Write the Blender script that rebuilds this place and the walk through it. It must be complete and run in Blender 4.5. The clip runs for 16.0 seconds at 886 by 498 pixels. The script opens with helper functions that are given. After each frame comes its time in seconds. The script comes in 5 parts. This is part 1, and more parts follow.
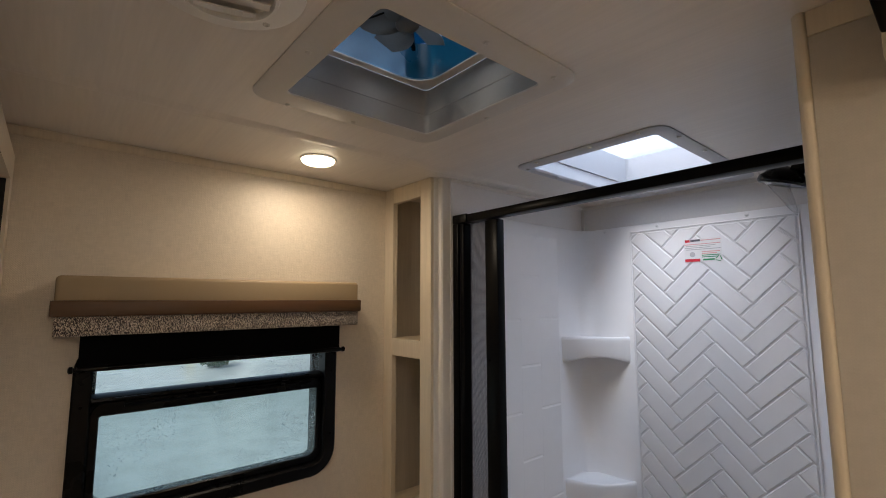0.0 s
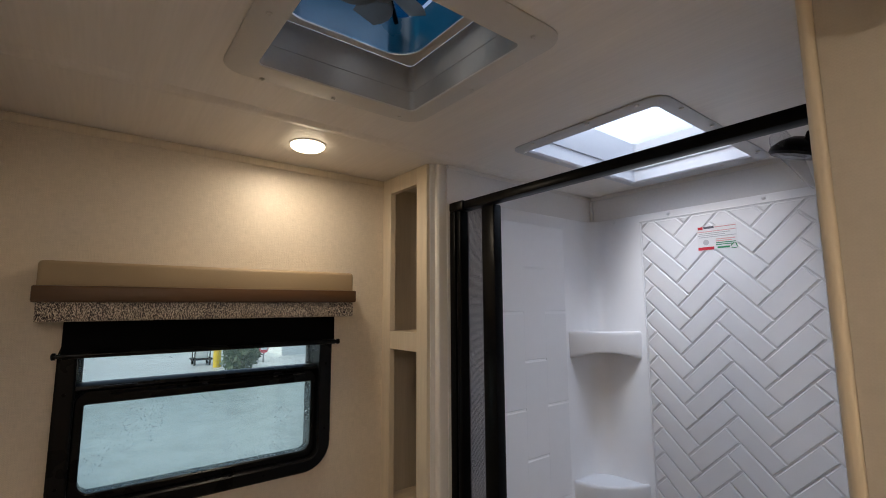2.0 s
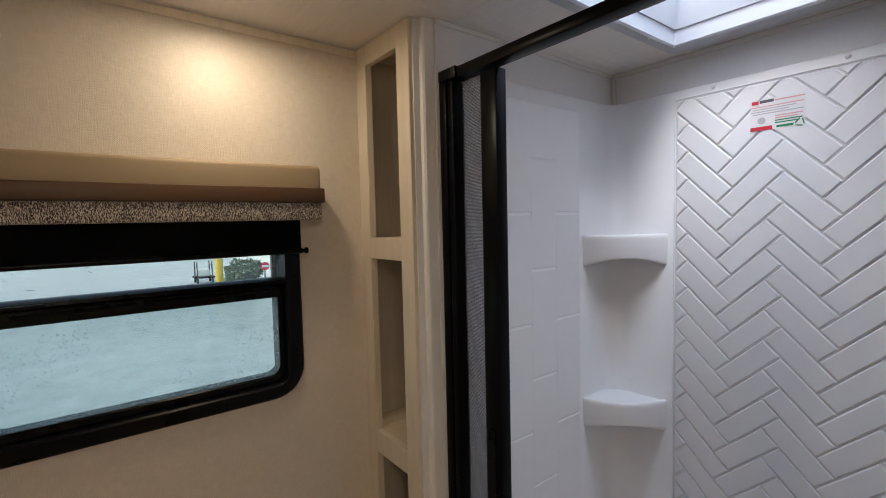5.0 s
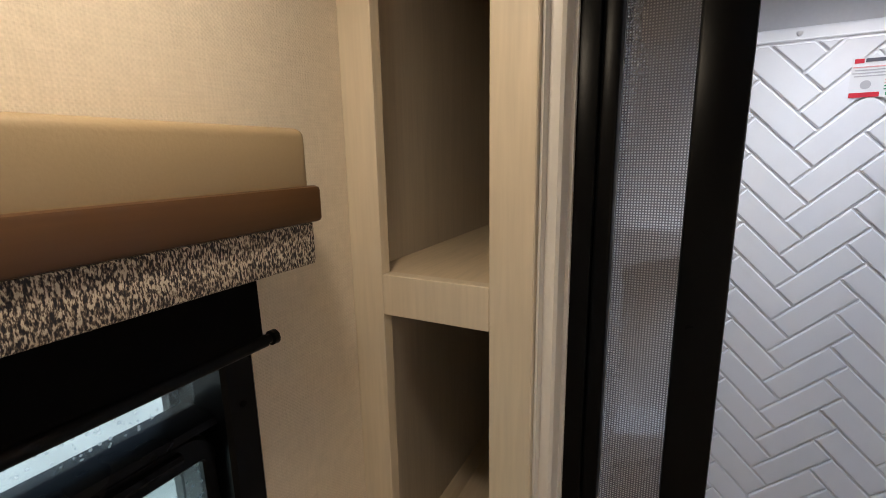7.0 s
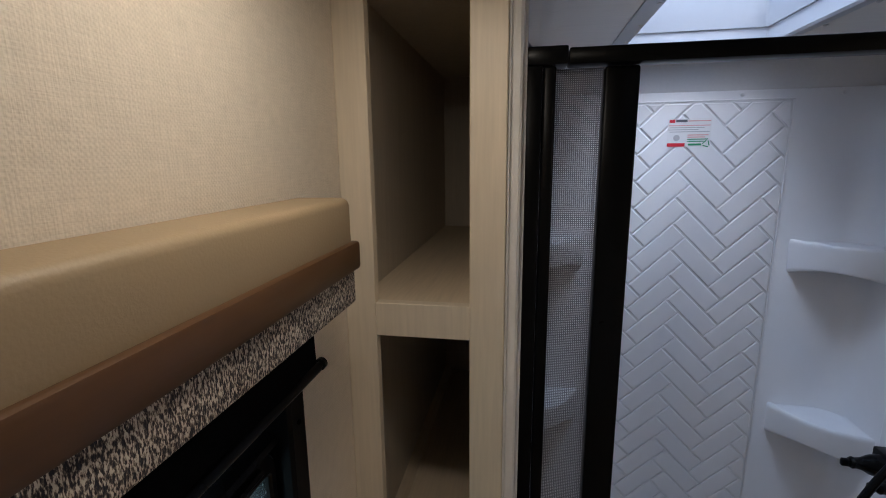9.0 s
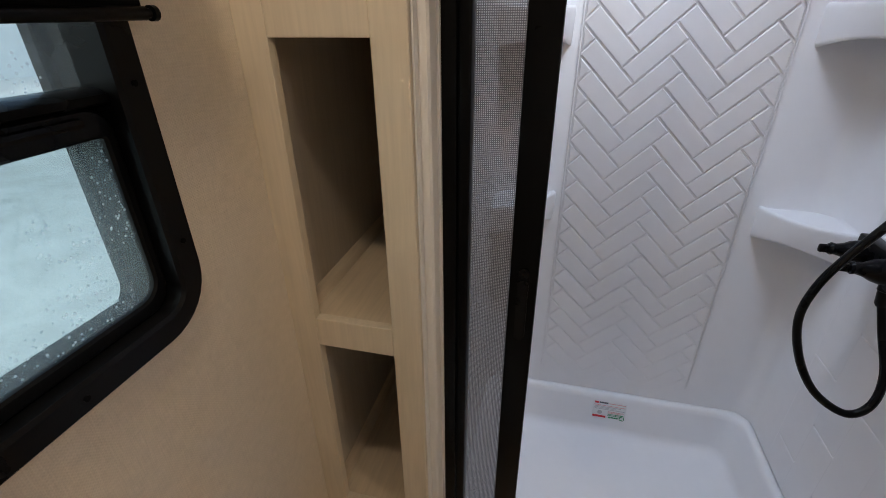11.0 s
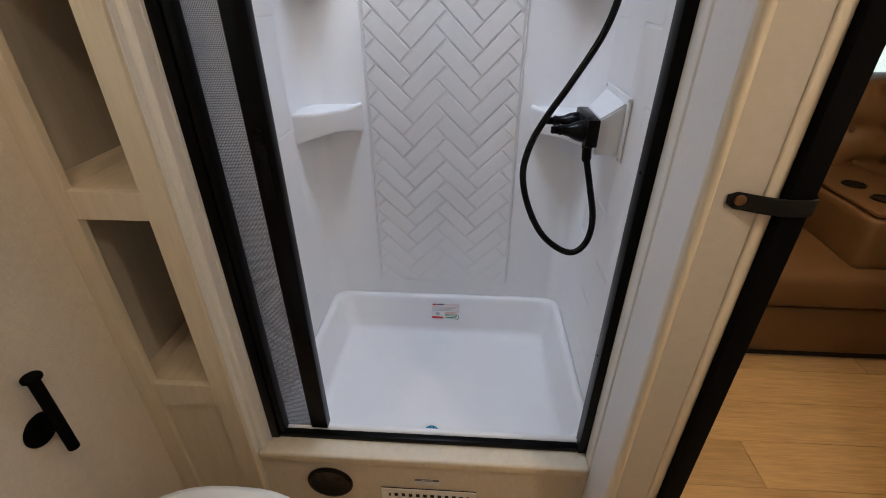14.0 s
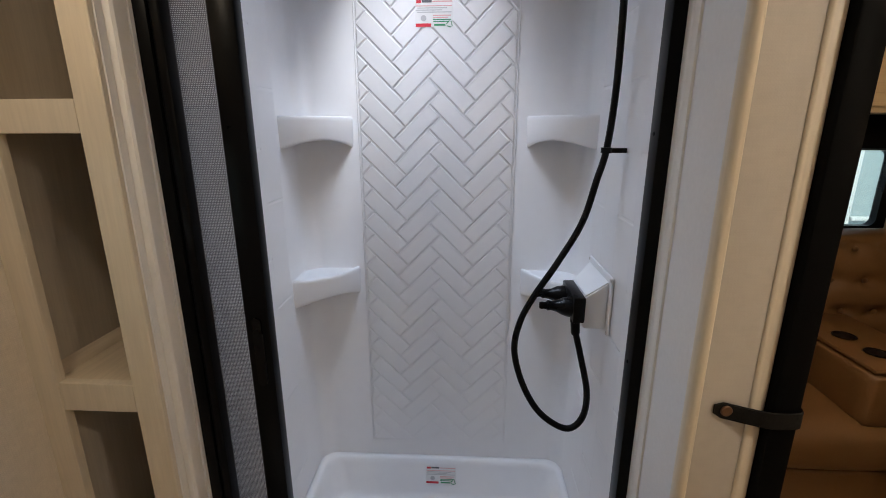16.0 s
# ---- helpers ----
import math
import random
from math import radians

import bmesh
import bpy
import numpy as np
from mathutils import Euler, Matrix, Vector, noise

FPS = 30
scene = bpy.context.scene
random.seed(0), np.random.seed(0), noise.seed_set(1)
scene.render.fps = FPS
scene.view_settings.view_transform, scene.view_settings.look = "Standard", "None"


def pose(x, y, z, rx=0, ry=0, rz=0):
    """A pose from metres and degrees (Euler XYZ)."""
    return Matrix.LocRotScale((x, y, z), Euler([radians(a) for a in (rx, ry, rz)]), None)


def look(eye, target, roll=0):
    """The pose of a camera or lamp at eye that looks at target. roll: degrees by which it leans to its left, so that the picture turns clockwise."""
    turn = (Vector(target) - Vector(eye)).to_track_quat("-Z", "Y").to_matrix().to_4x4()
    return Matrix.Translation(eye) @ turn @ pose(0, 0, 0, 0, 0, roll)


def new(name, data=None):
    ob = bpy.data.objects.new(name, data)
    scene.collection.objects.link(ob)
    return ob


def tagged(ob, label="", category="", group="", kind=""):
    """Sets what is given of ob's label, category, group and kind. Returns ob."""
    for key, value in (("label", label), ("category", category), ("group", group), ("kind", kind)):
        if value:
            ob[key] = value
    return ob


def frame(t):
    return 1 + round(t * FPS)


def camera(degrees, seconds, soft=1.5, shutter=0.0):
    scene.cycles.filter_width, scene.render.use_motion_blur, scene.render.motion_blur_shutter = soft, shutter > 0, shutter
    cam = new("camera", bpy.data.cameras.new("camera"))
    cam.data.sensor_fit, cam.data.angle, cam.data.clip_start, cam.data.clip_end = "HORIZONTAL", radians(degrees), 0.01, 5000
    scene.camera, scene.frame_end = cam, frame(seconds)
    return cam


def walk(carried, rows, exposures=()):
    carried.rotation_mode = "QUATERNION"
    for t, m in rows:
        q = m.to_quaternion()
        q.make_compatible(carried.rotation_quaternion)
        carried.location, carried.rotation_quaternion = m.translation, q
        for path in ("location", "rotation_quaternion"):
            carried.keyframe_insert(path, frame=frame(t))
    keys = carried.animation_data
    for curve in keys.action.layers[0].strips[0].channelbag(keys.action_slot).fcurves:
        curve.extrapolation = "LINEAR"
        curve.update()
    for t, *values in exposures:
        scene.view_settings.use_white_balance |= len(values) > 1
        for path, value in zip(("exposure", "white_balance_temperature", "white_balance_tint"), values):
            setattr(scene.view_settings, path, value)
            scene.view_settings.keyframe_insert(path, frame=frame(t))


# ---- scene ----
cam = camera(88.8, 16.0, soft=0.95)
EXPOSURES = ((0, 0.30, 6600, 11), (2.0, 0.33, 6550, 11), (4.2, 0.44, 6500, 11), (6.5, 0.48, 6750, 11), (7.0, 0.62, 6600, 10), (7.5, 0.32, 6450, 10),
             (8.0, 0.05, 6250, 10), (8.5, 0.0, 6000, 10), (9.0, -0.04, 5750, 10), (9.3, 0.32, 5850, 10), (9.5, 0.68, 5950, 10), (9.7, 0.72, 6000, 10),
             (12.0, 0.84, 6700, 12), (12.5, 1.02, 6600, 10), (13.0, 1.0, 6850, 10), (13.5, 0.96, 7000, 10), (14.0, 0.94, 6680, 10), (14.5, 0.92, 6580, 10), (15.5, 0.85, 6500, 10), (16.0, 0.7, 6500, 10))
PATH = [
    (0, (1.331, -0.84, 1.631), (-0.18, 0.452, 1.852), -0.1),
    (0.5, (1.341, -0.841, 1.635), (-0.193, 0.407, 1.933), -0.2),
    (1, (1.334, -0.825, 1.622), (-0.209, 0.404, 1.951), -0.3),
    (1.5, (1.335, -0.793, 1.605), (-0.223, 0.425, 1.904), -0.3),
    (2, (1.337, -0.751, 1.584), (-0.231, 0.466, 1.834), -0.3),
    (2.5, (1.345, -0.698, 1.588), (-0.239, 0.509, 1.77), -0.3),
    (3, (1.359, -0.652, 1.579), (-0.24, 0.541, 1.724), -0.3),
    (3.5, (1.368, -0.654, 1.583), (-0.24, 0.529, 1.698), -0.3),
    (4, (1.35, -0.654, 1.556), (-0.277, 0.505, 1.64), -0.3),
    (4.2, (1.336, -0.653, 1.542), (-0.305, 0.49, 1.591), -0.3),
    (6.5, (0.562, -0.4, 1.598), (-0.565, 1.198, 1.178), -1.0),
    (7, (0.425, -0.462, 1.655), (-0.483, 1.274, 1.251), -1.1),
    (7.5, (0.341, -0.562, 1.76), (-0.295, 1.303, 1.42), -0.6),
    (8, (0.302, -0.599, 1.817), (-0.183, 1.313, 1.489), -0.4),
    (8.5, (0.3, -0.629, 1.819), (-0.086, 1.304, 1.482), -0.4),
    (9, (0.318, -0.645, 1.725), (-0.03, 1.286, 1.335), -0.6),
    (9.5, (0.329, -0.667, 1.628), (-0.043, 1.227, 1.102), -0.7),
    (9.7, (0.334, -0.676, 1.595), (-0.045, 1.195, 1.0), -0.7),
    (11.8, (0.63, -0.454, 1.376), (0.186, 1.208, 0.357), -0.7),
    (12, (0.67, -0.424, 1.333), (0.253, 1.238, 0.302), -0.7),
    (12.5, (0.797, -0.477, 1.266), (0.484, 1.17, 0.174), -0.1),
    (13, (0.852, -0.607, 1.26), (0.647, 1.017, 0.111), 0.2),
    (13.5, (0.865, -0.693, 1.278), (0.723, 0.949, 0.146), 0.1),
    (14, (0.862, -0.754, 1.332), (0.759, 0.967, 0.319), 0.0),
    (14.5, (0.854, -0.771, 1.353), (0.762, 1.011, 0.449), 0.0),
    (15, (0.859, -0.767, 1.388), (0.76, 1.068, 0.6), 0.1),
    (15.5, (0.874, -0.748, 1.43), (0.76, 1.14, 0.781), 0.0),
    (16, (0.873, -0.728, 1.463), (0.768, 1.2, 0.94), -0.1),
]
walk(cam, [(t, look(eye, target, roll)) for t, eye, target, roll in PATH],
     exposures=EXPOSURES)

# ---- world, sun and large lights ----
FLOOR, CEIL = -0.065, 2.0
world = bpy.data.worlds.new("sky")
scene.world = world
world.use_nodes = True
_sky = world.node_tree.nodes.new("ShaderNodeTexSky")
_sky.sky_type, _sky.sun_disc = "NISHITA", False
_sky.sun_elevation, _sky.sun_rotation = radians(50), radians(200)
_sky.dust_density, _sky.air_density = 4.0, 1.0
world.node_tree.links.new(_sky.outputs[0], world.node_tree.nodes["Background"].inputs[0])
world.node_tree.nodes["Background"].inputs[1].default_value = 0.15

sun_data = bpy.data.lights.new("sun", "SUN")
sun_data.energy, sun_data.angle, sun_data.color = 1.2, radians(25), (1.0, 0.98, 0.95)
sun = new("sun", sun_data)
sun.matrix_world = look((3, -6, 8), (0, 0, 0))


def area_lamp(name, eye, target, sx, sy, watts, color):
    data = bpy.data.lights.new(name, "AREA")
    data.shape, data.size, data.size_y, data.energy, data.color = "RECTANGLE", sx, sy, watts, color
    ob = new(name, data)
    ob.matrix_world = look(eye, target)
    return ob


# daylight of the sky over the shower's roof dome
skylight_day = area_lamp("skylight_daylight", (0.70, 0.39, 2.95), (0.73, 0.41, 0), 0.80, 0.95, 29.0, (0.65, 0.79, 1.0))
# puck lamp's glow in the bathroom
puck_data = bpy.data.lights.new("puck_glow", "AREA")
puck_data.shape, puck_data.size, puck_data.energy, puck_data.color = "DISK", 0.07, 1.1, (1.0, 0.84, 0.64)
puck_glow = new("puck_glow", puck_data)
puck_glow.matrix_world = look((0.235, -0.336, 1.972), (0.235, -0.336, 0))
# unseen second puck lamp, added by the doorway to brighten the bathroom
added_puck = bpy.data.lights.new("puck_glow", "AREA")
added_puck.shape, added_puck.size, added_puck.energy, added_puck.color = "DISK", 0.07, 3.4, (1.0, 0.88, 0.74)
added_puck_glow = new("puck_glow", added_puck)
added_puck_glow.matrix_world = look((1.74, -0.80, 1.981), (1.74, -0.80, 0))
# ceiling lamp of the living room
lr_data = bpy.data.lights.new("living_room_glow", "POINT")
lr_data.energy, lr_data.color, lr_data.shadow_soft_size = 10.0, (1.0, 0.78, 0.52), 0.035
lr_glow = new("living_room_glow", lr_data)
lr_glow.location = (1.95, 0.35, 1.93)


# ---- materials ----
def mat(name, color, rough=0.5, metal=0.0, var=0.08, scale=6.0, fine=120.0, bump=0.05, stretch=(1, 1, 1), coat=0.0, spec=0.5):
    m = bpy.data.materials.new(name)
    m.use_nodes = True
    nt = m.node_tree
    b = nt.nodes["Principled BSDF"]
    b.inputs["Metallic"].default_value = metal
    b.inputs["Coat Weight"].default_value = coat
    b.inputs["Specular IOR Level"].default_value = spec
    tc = nt.nodes.new("ShaderNodeTexCoord")
    mp = nt.nodes.new("ShaderNodeMapping")
    mp.inputs["Scale"].default_value = stretch
    nt.links.new(tc.outputs["Object"], mp.inputs["Vector"])
    n1 = nt.nodes.new("ShaderNodeTexNoise")
    n1.inputs["Scale"].default_value, n1.inputs["Detail"].default_value = scale, 4
    n2 = nt.nodes.new("ShaderNodeTexNoise")
    n2.inputs["Scale"].default_value, n2.inputs["Detail"].default_value = fine, 3
    for n in (n1, n2):
        nt.links.new(mp.outputs[0], n.inputs["Vector"])
    add = nt.nodes.new("ShaderNodeMath")
    add.operation = "ADD"
    nt.links.new(n1.outputs["Fac"], add.inputs[0])
    nt.links.new(n2.outputs["Fac"], add.inputs[1])
    half = nt.nodes.new("ShaderNodeMath")
    half.operation, half.inputs[1].default_value = "MULTIPLY", 0.5
    nt.links.new(add.outputs[0], half.inputs[0])
    cr = nt.nodes.new("ShaderNodeValToRGB")
    cr.color_ramp.elements[0].position, cr.color_ramp.elements[1].position = 0.3, 0.7
    cr.color_ramp.elements[0].color = (*[c * (1 - var) for c in color], 1)
    cr.color_ramp.elements[1].color = (*[min(1, c * (1 + var)) for c in color], 1)
    nt.links.new(half.outputs[0], cr.inputs[0])
    nt.links.new(cr.outputs[0], b.inputs["Base Color"])
    rr = nt.nodes.new("ShaderNodeMapRange")
    rr.inputs["To Min"].default_value, rr.inputs["To Max"].default_value = max(0.02, rough - 0.07), min(1, rough + 0.07)
    nt.links.new(n1.outputs["Fac"], rr.inputs["Value"])
    nt.links.new(rr.outputs[0], b.inputs["Roughness"])
    if bump:
        bp = nt.nodes.new("ShaderNodeBump")
        bp.inputs["Strength"].default_value, bp.inputs["Distance"].default_value = bump, 0.002
        nt.links.new(n2.outputs["Fac"], bp.inputs["Height"])
        nt.links.new(bp.outputs[0], b.inputs["Normal"])
    return m


def linen(name, color, rough=0.5, var=0.12, bump=0.5, pitch=0.0044):
    """Embossed linen-look wall vinyl: a plain weave of wavering threads with long slubs both ways."""
    m = mat(name, color, rough, var=0.05, scale=3.0, fine=60.0, bump=0)
    nt = m.node_tree
    b = nt.nodes["Principled BSDF"]

    def math_node(op, a, c=None, d=None):
        n = nt.nodes.new("ShaderNodeMath")
        n.operation = op
        for k, v in enumerate((a, c, d)):
            if v is None:
                continue
            if isinstance(v, (int, float)):
                n.inputs[k].default_value = v
            else:
                nt.links.new(v, n.inputs[k])
        return n.outputs[0]

    def noise_node(scale, stretch, detail=2):
        mp = nt.nodes.new("ShaderNodeMapping")
        mp.inputs["Scale"].default_value = stretch
        n = nt.nodes.new("ShaderNodeTexNoise")
        n.inputs["Scale"].default_value, n.inputs["Detail"].default_value = scale, detail
        nt.links.new(tc.outputs["Object"], mp.inputs["Vector"])
        nt.links.new(mp.outputs[0], n.inputs["Vector"])
        return n.outputs["Fac"]

    tc = nt.nodes.new("ShaderNodeTexCoord")
    sep = nt.nodes.new("ShaderNodeSeparateXYZ")
    nt.links.new(tc.outputs["Object"], sep.inputs[0])
    along = math_node("ADD", sep.outputs[0], sep.outputs[1])
    k = 2 * math.pi / pitch
    waver_u = math_node("MULTIPLY", noise_node(30.0, (1, 1, 0.5)), 7.0)
    waver_v = math_node("MULTIPLY", noise_node(30.0, (0.5, 0.5, 1)), 7.0)
    su = math_node("SINE", math_node("MULTIPLY_ADD", along, k, waver_u))
    sv = math_node("SINE", math_node("MULTIPLY_ADD", sep.outputs[2], k, waver_v))
    weave = math_node("MULTIPLY", su, sv)
    slub_v = noise_node(1.0, (520, 520, 45))
    slub_h = noise_node(1.0, (45, 45, 520))
    patch = noise_node(14.0, (1, 1, 1))
    weave = math_node("MULTIPLY", weave, patch)
    slub = math_node("SUBTRACT", math_node("ADD", slub_v, slub_h), 1.0)
    height = math_node("MULTIPLY_ADD", weave, 0.40, math_node("MULTIPLY", slub, 1.2))
    mul = math_node("MULTIPLY_ADD", height, var, 1.0)
    old = b.inputs["Base Color"].links[0].from_socket
    vm = nt.nodes.new("ShaderNodeVectorMath")
    vm.operation = "MULTIPLY"
    nt.links.new(old, vm.inputs[0])
    nt.links.new(mul, vm.inputs[1])
    nt.links.new(vm.outputs[0], b.inputs["Base Color"])
    bp = nt.nodes.new("ShaderNodeBump")
    bp.inputs["Strength"].default_value, bp.inputs["Distance"].default_value = bump, 0.0012
    nt.links.new(height, bp.inputs["Height"])
    nt.links.new(bp.outputs[0], b.inputs["Normal"])
    return m


def clear(name, tint=(1, 1, 1), gloss=0.08, rough=0.02, drops=0.0, haze=0.0, haze_color=(0.8, 0.85, 0.85), edge=0.6):
    """See-through sheet with a gloss; drops roughen it, haze adds a milky film."""
    m = bpy.data.materials.new(name)
    m.use_nodes = True
    nt = m.node_tree
    nt.nodes.remove(nt.nodes["Principled BSDF"])
    out = nt.nodes["Material Output"]
    tr = nt.nodes.new("ShaderNodeBsdfTransparent")
    tr.inputs[0].default_value = (*tint, 1)
    gl = nt.nodes.new("ShaderNodeBsdfGlossy")
    gl.inputs["Roughness"].default_value = rough
    mix = nt.nodes.new("ShaderNodeMixShader")
    lw = nt.nodes.new("ShaderNodeLayerWeight")
    pw = nt.nodes.new("ShaderNodeMath")
    pw.operation, pw.inputs[1].default_value = "POWER", 4.0
    ml = nt.nodes.new("ShaderNodeMath")
    ml.operation, ml.inputs[1].default_value, ml.inputs[2].default_value = "MULTIPLY_ADD", edge, 0.25 * gloss
    nt.links.new(lw.outputs["Facing"], pw.inputs[0])
    nt.links.new(pw.outputs[0], ml.inputs[0])
    nt.links.new(ml.outputs[0], mix.inputs[0])
    nt.links.new(tr.outputs[0], mix.inputs[1])
    nt.links.new(gl.outputs[0], mix.inputs[2])
    last = mix
    if haze or drops:
        tl = nt.nodes.new("ShaderNodeBsdfTranslucent")
        tl.inputs[0].default_value = (*haze_color, 1)
        m2 = nt.nodes.new("ShaderNodeMixShader")
        tc = nt.nodes.new("ShaderNodeTexCoord")
        vo = nt.nodes.new("ShaderNodeTexVoronoi")
        vo.inputs["Scale"].default_value = 130
        no = nt.nodes.new("ShaderNodeTexNoise")
        no.inputs["Scale"].default_value = 9
        nt.links.new(tc.outputs["Object"], vo.inputs["Vector"])
        nt.links.new(tc.outputs["Object"], no.inputs["Vector"])
        r1 = nt.nodes.new("ShaderNodeMapRange")
        r1.inputs["From Min"].default_value, r1.inputs["From Max"].default_value = 0.16, 0.24
        r1.inputs["To Min"].default_value, r1.inputs["To Max"].default_value = drops, 0.0
        nt.links.new(vo.outputs["Distance"], r1.inputs["Value"])
        r2 = nt.nodes.new("ShaderNodeMapRange")
        r2.inputs["From Min"].default_value, r2.inputs["From Max"].default_value = 0.46, 0.66
        nt.links.new(no.outputs["Fac"], r2.inputs["Value"])
        mu = nt.nodes.new("ShaderNodeMath")
        mu.operation = "MULTIPLY_ADD"
        mu.inputs[2].default_value = haze
        nt.links.new(r1.outputs[0], mu.inputs[0])
        nt.links.new(r2.outputs[0], mu.inputs[1])
        nt.links.new(mu.outputs[0], m2.inputs[0])
        nt.links.new(mix.outputs[0], m2.inputs[1])
        nt.links.new(tl.outputs[0], m2.inputs[2])
        last = m2
    nt.links.new(last.outputs[0], out.inputs[0])
    return m


def screen_cloth(name, pitch=0.0031):
    """Fine woven insect mesh: dark threads with open holes between them."""
    m = mat(name, (0.085, 0.082, 0.092), 0.7, var=0.05, bump=0)
    nt = m.node_tree
    tc = nt.nodes.new("ShaderNodeTexCoord")
    sep = nt.nodes.new("ShaderNodeSeparateXYZ")
    nt.links.new(tc.outputs["Object"], sep.inputs[0])
    waves = []
    for axis in (0, 2):
        ph = nt.nodes.new("ShaderNodeMath")
        ph.operation, ph.inputs[1].default_value = "MULTIPLY", 2 * math.pi / pitch
        sn = nt.nodes.new("ShaderNodeMath")
        sn.operation = "SINE"
        up = nt.nodes.new("ShaderNodeMapRange")
        up.inputs["From Min"].default_value, up.inputs["From Max"].default_value = -0.70, 0.60
        nt.links.new(sep.outputs[axis], ph.inputs[0])
        nt.links.new(ph.outputs[0], sn.inputs[0])
        nt.links.new(sn.outputs[0], up.inputs["Value"])
        waves.append(up.outputs[0])
    hole = nt.nodes.new("ShaderNodeMath")
    hole.operation = "MULTIPLY"
    nt.links.new(waves[0], hole.inputs[0])
    nt.links.new(waves[1], hole.inputs[1])
    soft = nt.nodes.new("ShaderNodeMath")
    soft.operation, soft.inputs[1].default_value, soft.inputs[2].default_value = "MULTIPLY_ADD", 0.42, 0.14
    nt.links.new(hole.outputs[0], soft.inputs[0])
    tr = nt.nodes.new("ShaderNodeBsdfTransparent")
    mx = nt.nodes.new("ShaderNodeMixShader")
    nt.links.new(soft.outputs[0], mx.inputs[0])
    nt.links.new(nt.nodes["Principled BSDF"].outputs[0], mx.inputs[1])
    nt.links.new(tr.outputs[0], mx.inputs[2])
    nt.links.new(mx.outputs[0], nt.nodes["Material Output"].inputs[0])
    return m


def glow(name, color, strength):
    m = bpy.data.materials.new(name)
    m.use_nodes = True
    b = m.node_tree.nodes["Principled BSDF"]
    b.inputs["Base Color"].default_value = (0.9, 0.9, 0.88, 1)
    b.inputs["Emission Color"].default_value = (*color, 1)
    b.inputs["Emission Strength"].default_value = strength
    return m


def tweed(name):
    m = mat(name, (0.3, 0.26, 0.22), 0.9, var=0.0, bump=0)
    nt = m.node_tree
    b = nt.nodes["Principled BSDF"]
    tc = nt.nodes.new("ShaderNodeTexCoord")
    mp = nt.nodes.new("ShaderNodeMapping")
    mp.inputs["Scale"].default_value = (820, 820, 300)
    n = nt.nodes.new("ShaderNodeTexNoise")
    n.inputs["Scale"].default_value, n.inputs["Detail"].default_value = 1.0, 2
    cr = nt.nodes.new("ShaderNodeValToRGB")
    e = cr.color_ramp.elements
    e[0].position, e[0].color = 0.39, (0.025, 0.025, 0.035, 1)
    e[1].position, e[1].color = 0.60, (0.72, 0.65, 0.55, 1)
    for p, c in ((0.48, (0.13, 0.10, 0.085, 1)), (0.54, (0.42, 0.35, 0.28, 1))):
        k = e.new(p)
        k.color = c
    nt.links.new(tc.outputs["Object"], mp.inputs["Vector"])
    nt.links.new(mp.outputs[0], n.inputs["Vector"])
    nt.links.new(n.outputs["Fac"], cr.inputs[0])
    nt.links.new(cr.outputs[0], b.inputs["Base Color"])
    bp = nt.nodes.new("ShaderNodeBump")
    bp.inputs["Strength"].default_value, bp.inputs["Distance"].default_value = 0.6, 0.002
    nt.links.new(n.outputs["Fac"], bp.inputs["Height"])
    nt.links.new(bp.outputs[0], b.inputs["Normal"])
    return m


def wood(name, color, along="z", rough=0.5, var=0.14, bump=0.06, per_piece=0.0, freq=1.0):
    st = {"x": (1.2, 22, 22), "y": (22, 1.2, 22), "z": (22, 22, 1.2)}[along]
    m = mat(name, color, rough, var=var, scale=2.2 * freq, fine=9.0 * freq, bump=bump, stretch=st)
    if per_piece:
        nt = m.node_tree
        b = nt.nodes["Principled BSDF"]
        oi = nt.nodes.new("ShaderNodeObjectInfo")
        r = nt.nodes.new("ShaderNodeMapRange")
        r.inputs["To Min"].default_value, r.inputs["To Max"].default_value = 1 - per_piece, 1 + per_piece
        nt.links.new(oi.outputs["Random"], r.inputs["Value"])
        mul = nt.nodes.new("ShaderNodeVectorMath")
        mul.operation = "MULTIPLY"
        nt.links.new(b.inputs["Base Color"].links[0].from_socket, mul.inputs[0])
        nt.links.new(r.outputs[0], mul.inputs[1])
        nt.links.new(mul.outputs[0], b.inputs["Base Color"])
    return m


M_LINEN = linen("linen_wall_vinyl", (0.65, 0.575, 0.475), rough=0.40, var=0.18, bump=0.32)
M_CEIL = wood("ceiling_vinyl", (0.74, 0.70, 0.655), "x", rough=0.38, var=0.06, bump=0.03, freq=0.8)
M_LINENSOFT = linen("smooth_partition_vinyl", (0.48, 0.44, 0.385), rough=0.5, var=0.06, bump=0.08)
M_WASH = wood("whitewashed_maple", (0.66, 0.575, 0.45), "z", rough=0.45, var=0.09)
M_WASHY = wood("whitewashed_maple_shelf", (0.62, 0.51, 0.37), "y", rough=0.5, var=0.10)
# inside of the cubbies: grey-brown, darker than the maple faces
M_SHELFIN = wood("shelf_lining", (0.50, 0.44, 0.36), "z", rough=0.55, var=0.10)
M_PALE = mat("pale_lining_board", (0.70, 0.69, 0.69), 0.5, var=0.04)
M_TRIM = mat("white_vinyl_trim", (0.74, 0.72, 0.69), 0.35, var=0.03)
M_ACRY = mat("white_acrylic", (0.80, 0.80, 0.82), 0.38, var=0.015, scale=4, fine=30, bump=0.02, spec=0.4)
M_PLAS = mat("white_plastic", (0.78, 0.77, 0.74), 0.35, var=0.02, bump=0.02)
M_GARN = mat("vent_garnish_plastic", (0.58, 0.56, 0.53), 0.4, var=0.03, bump=0.02)
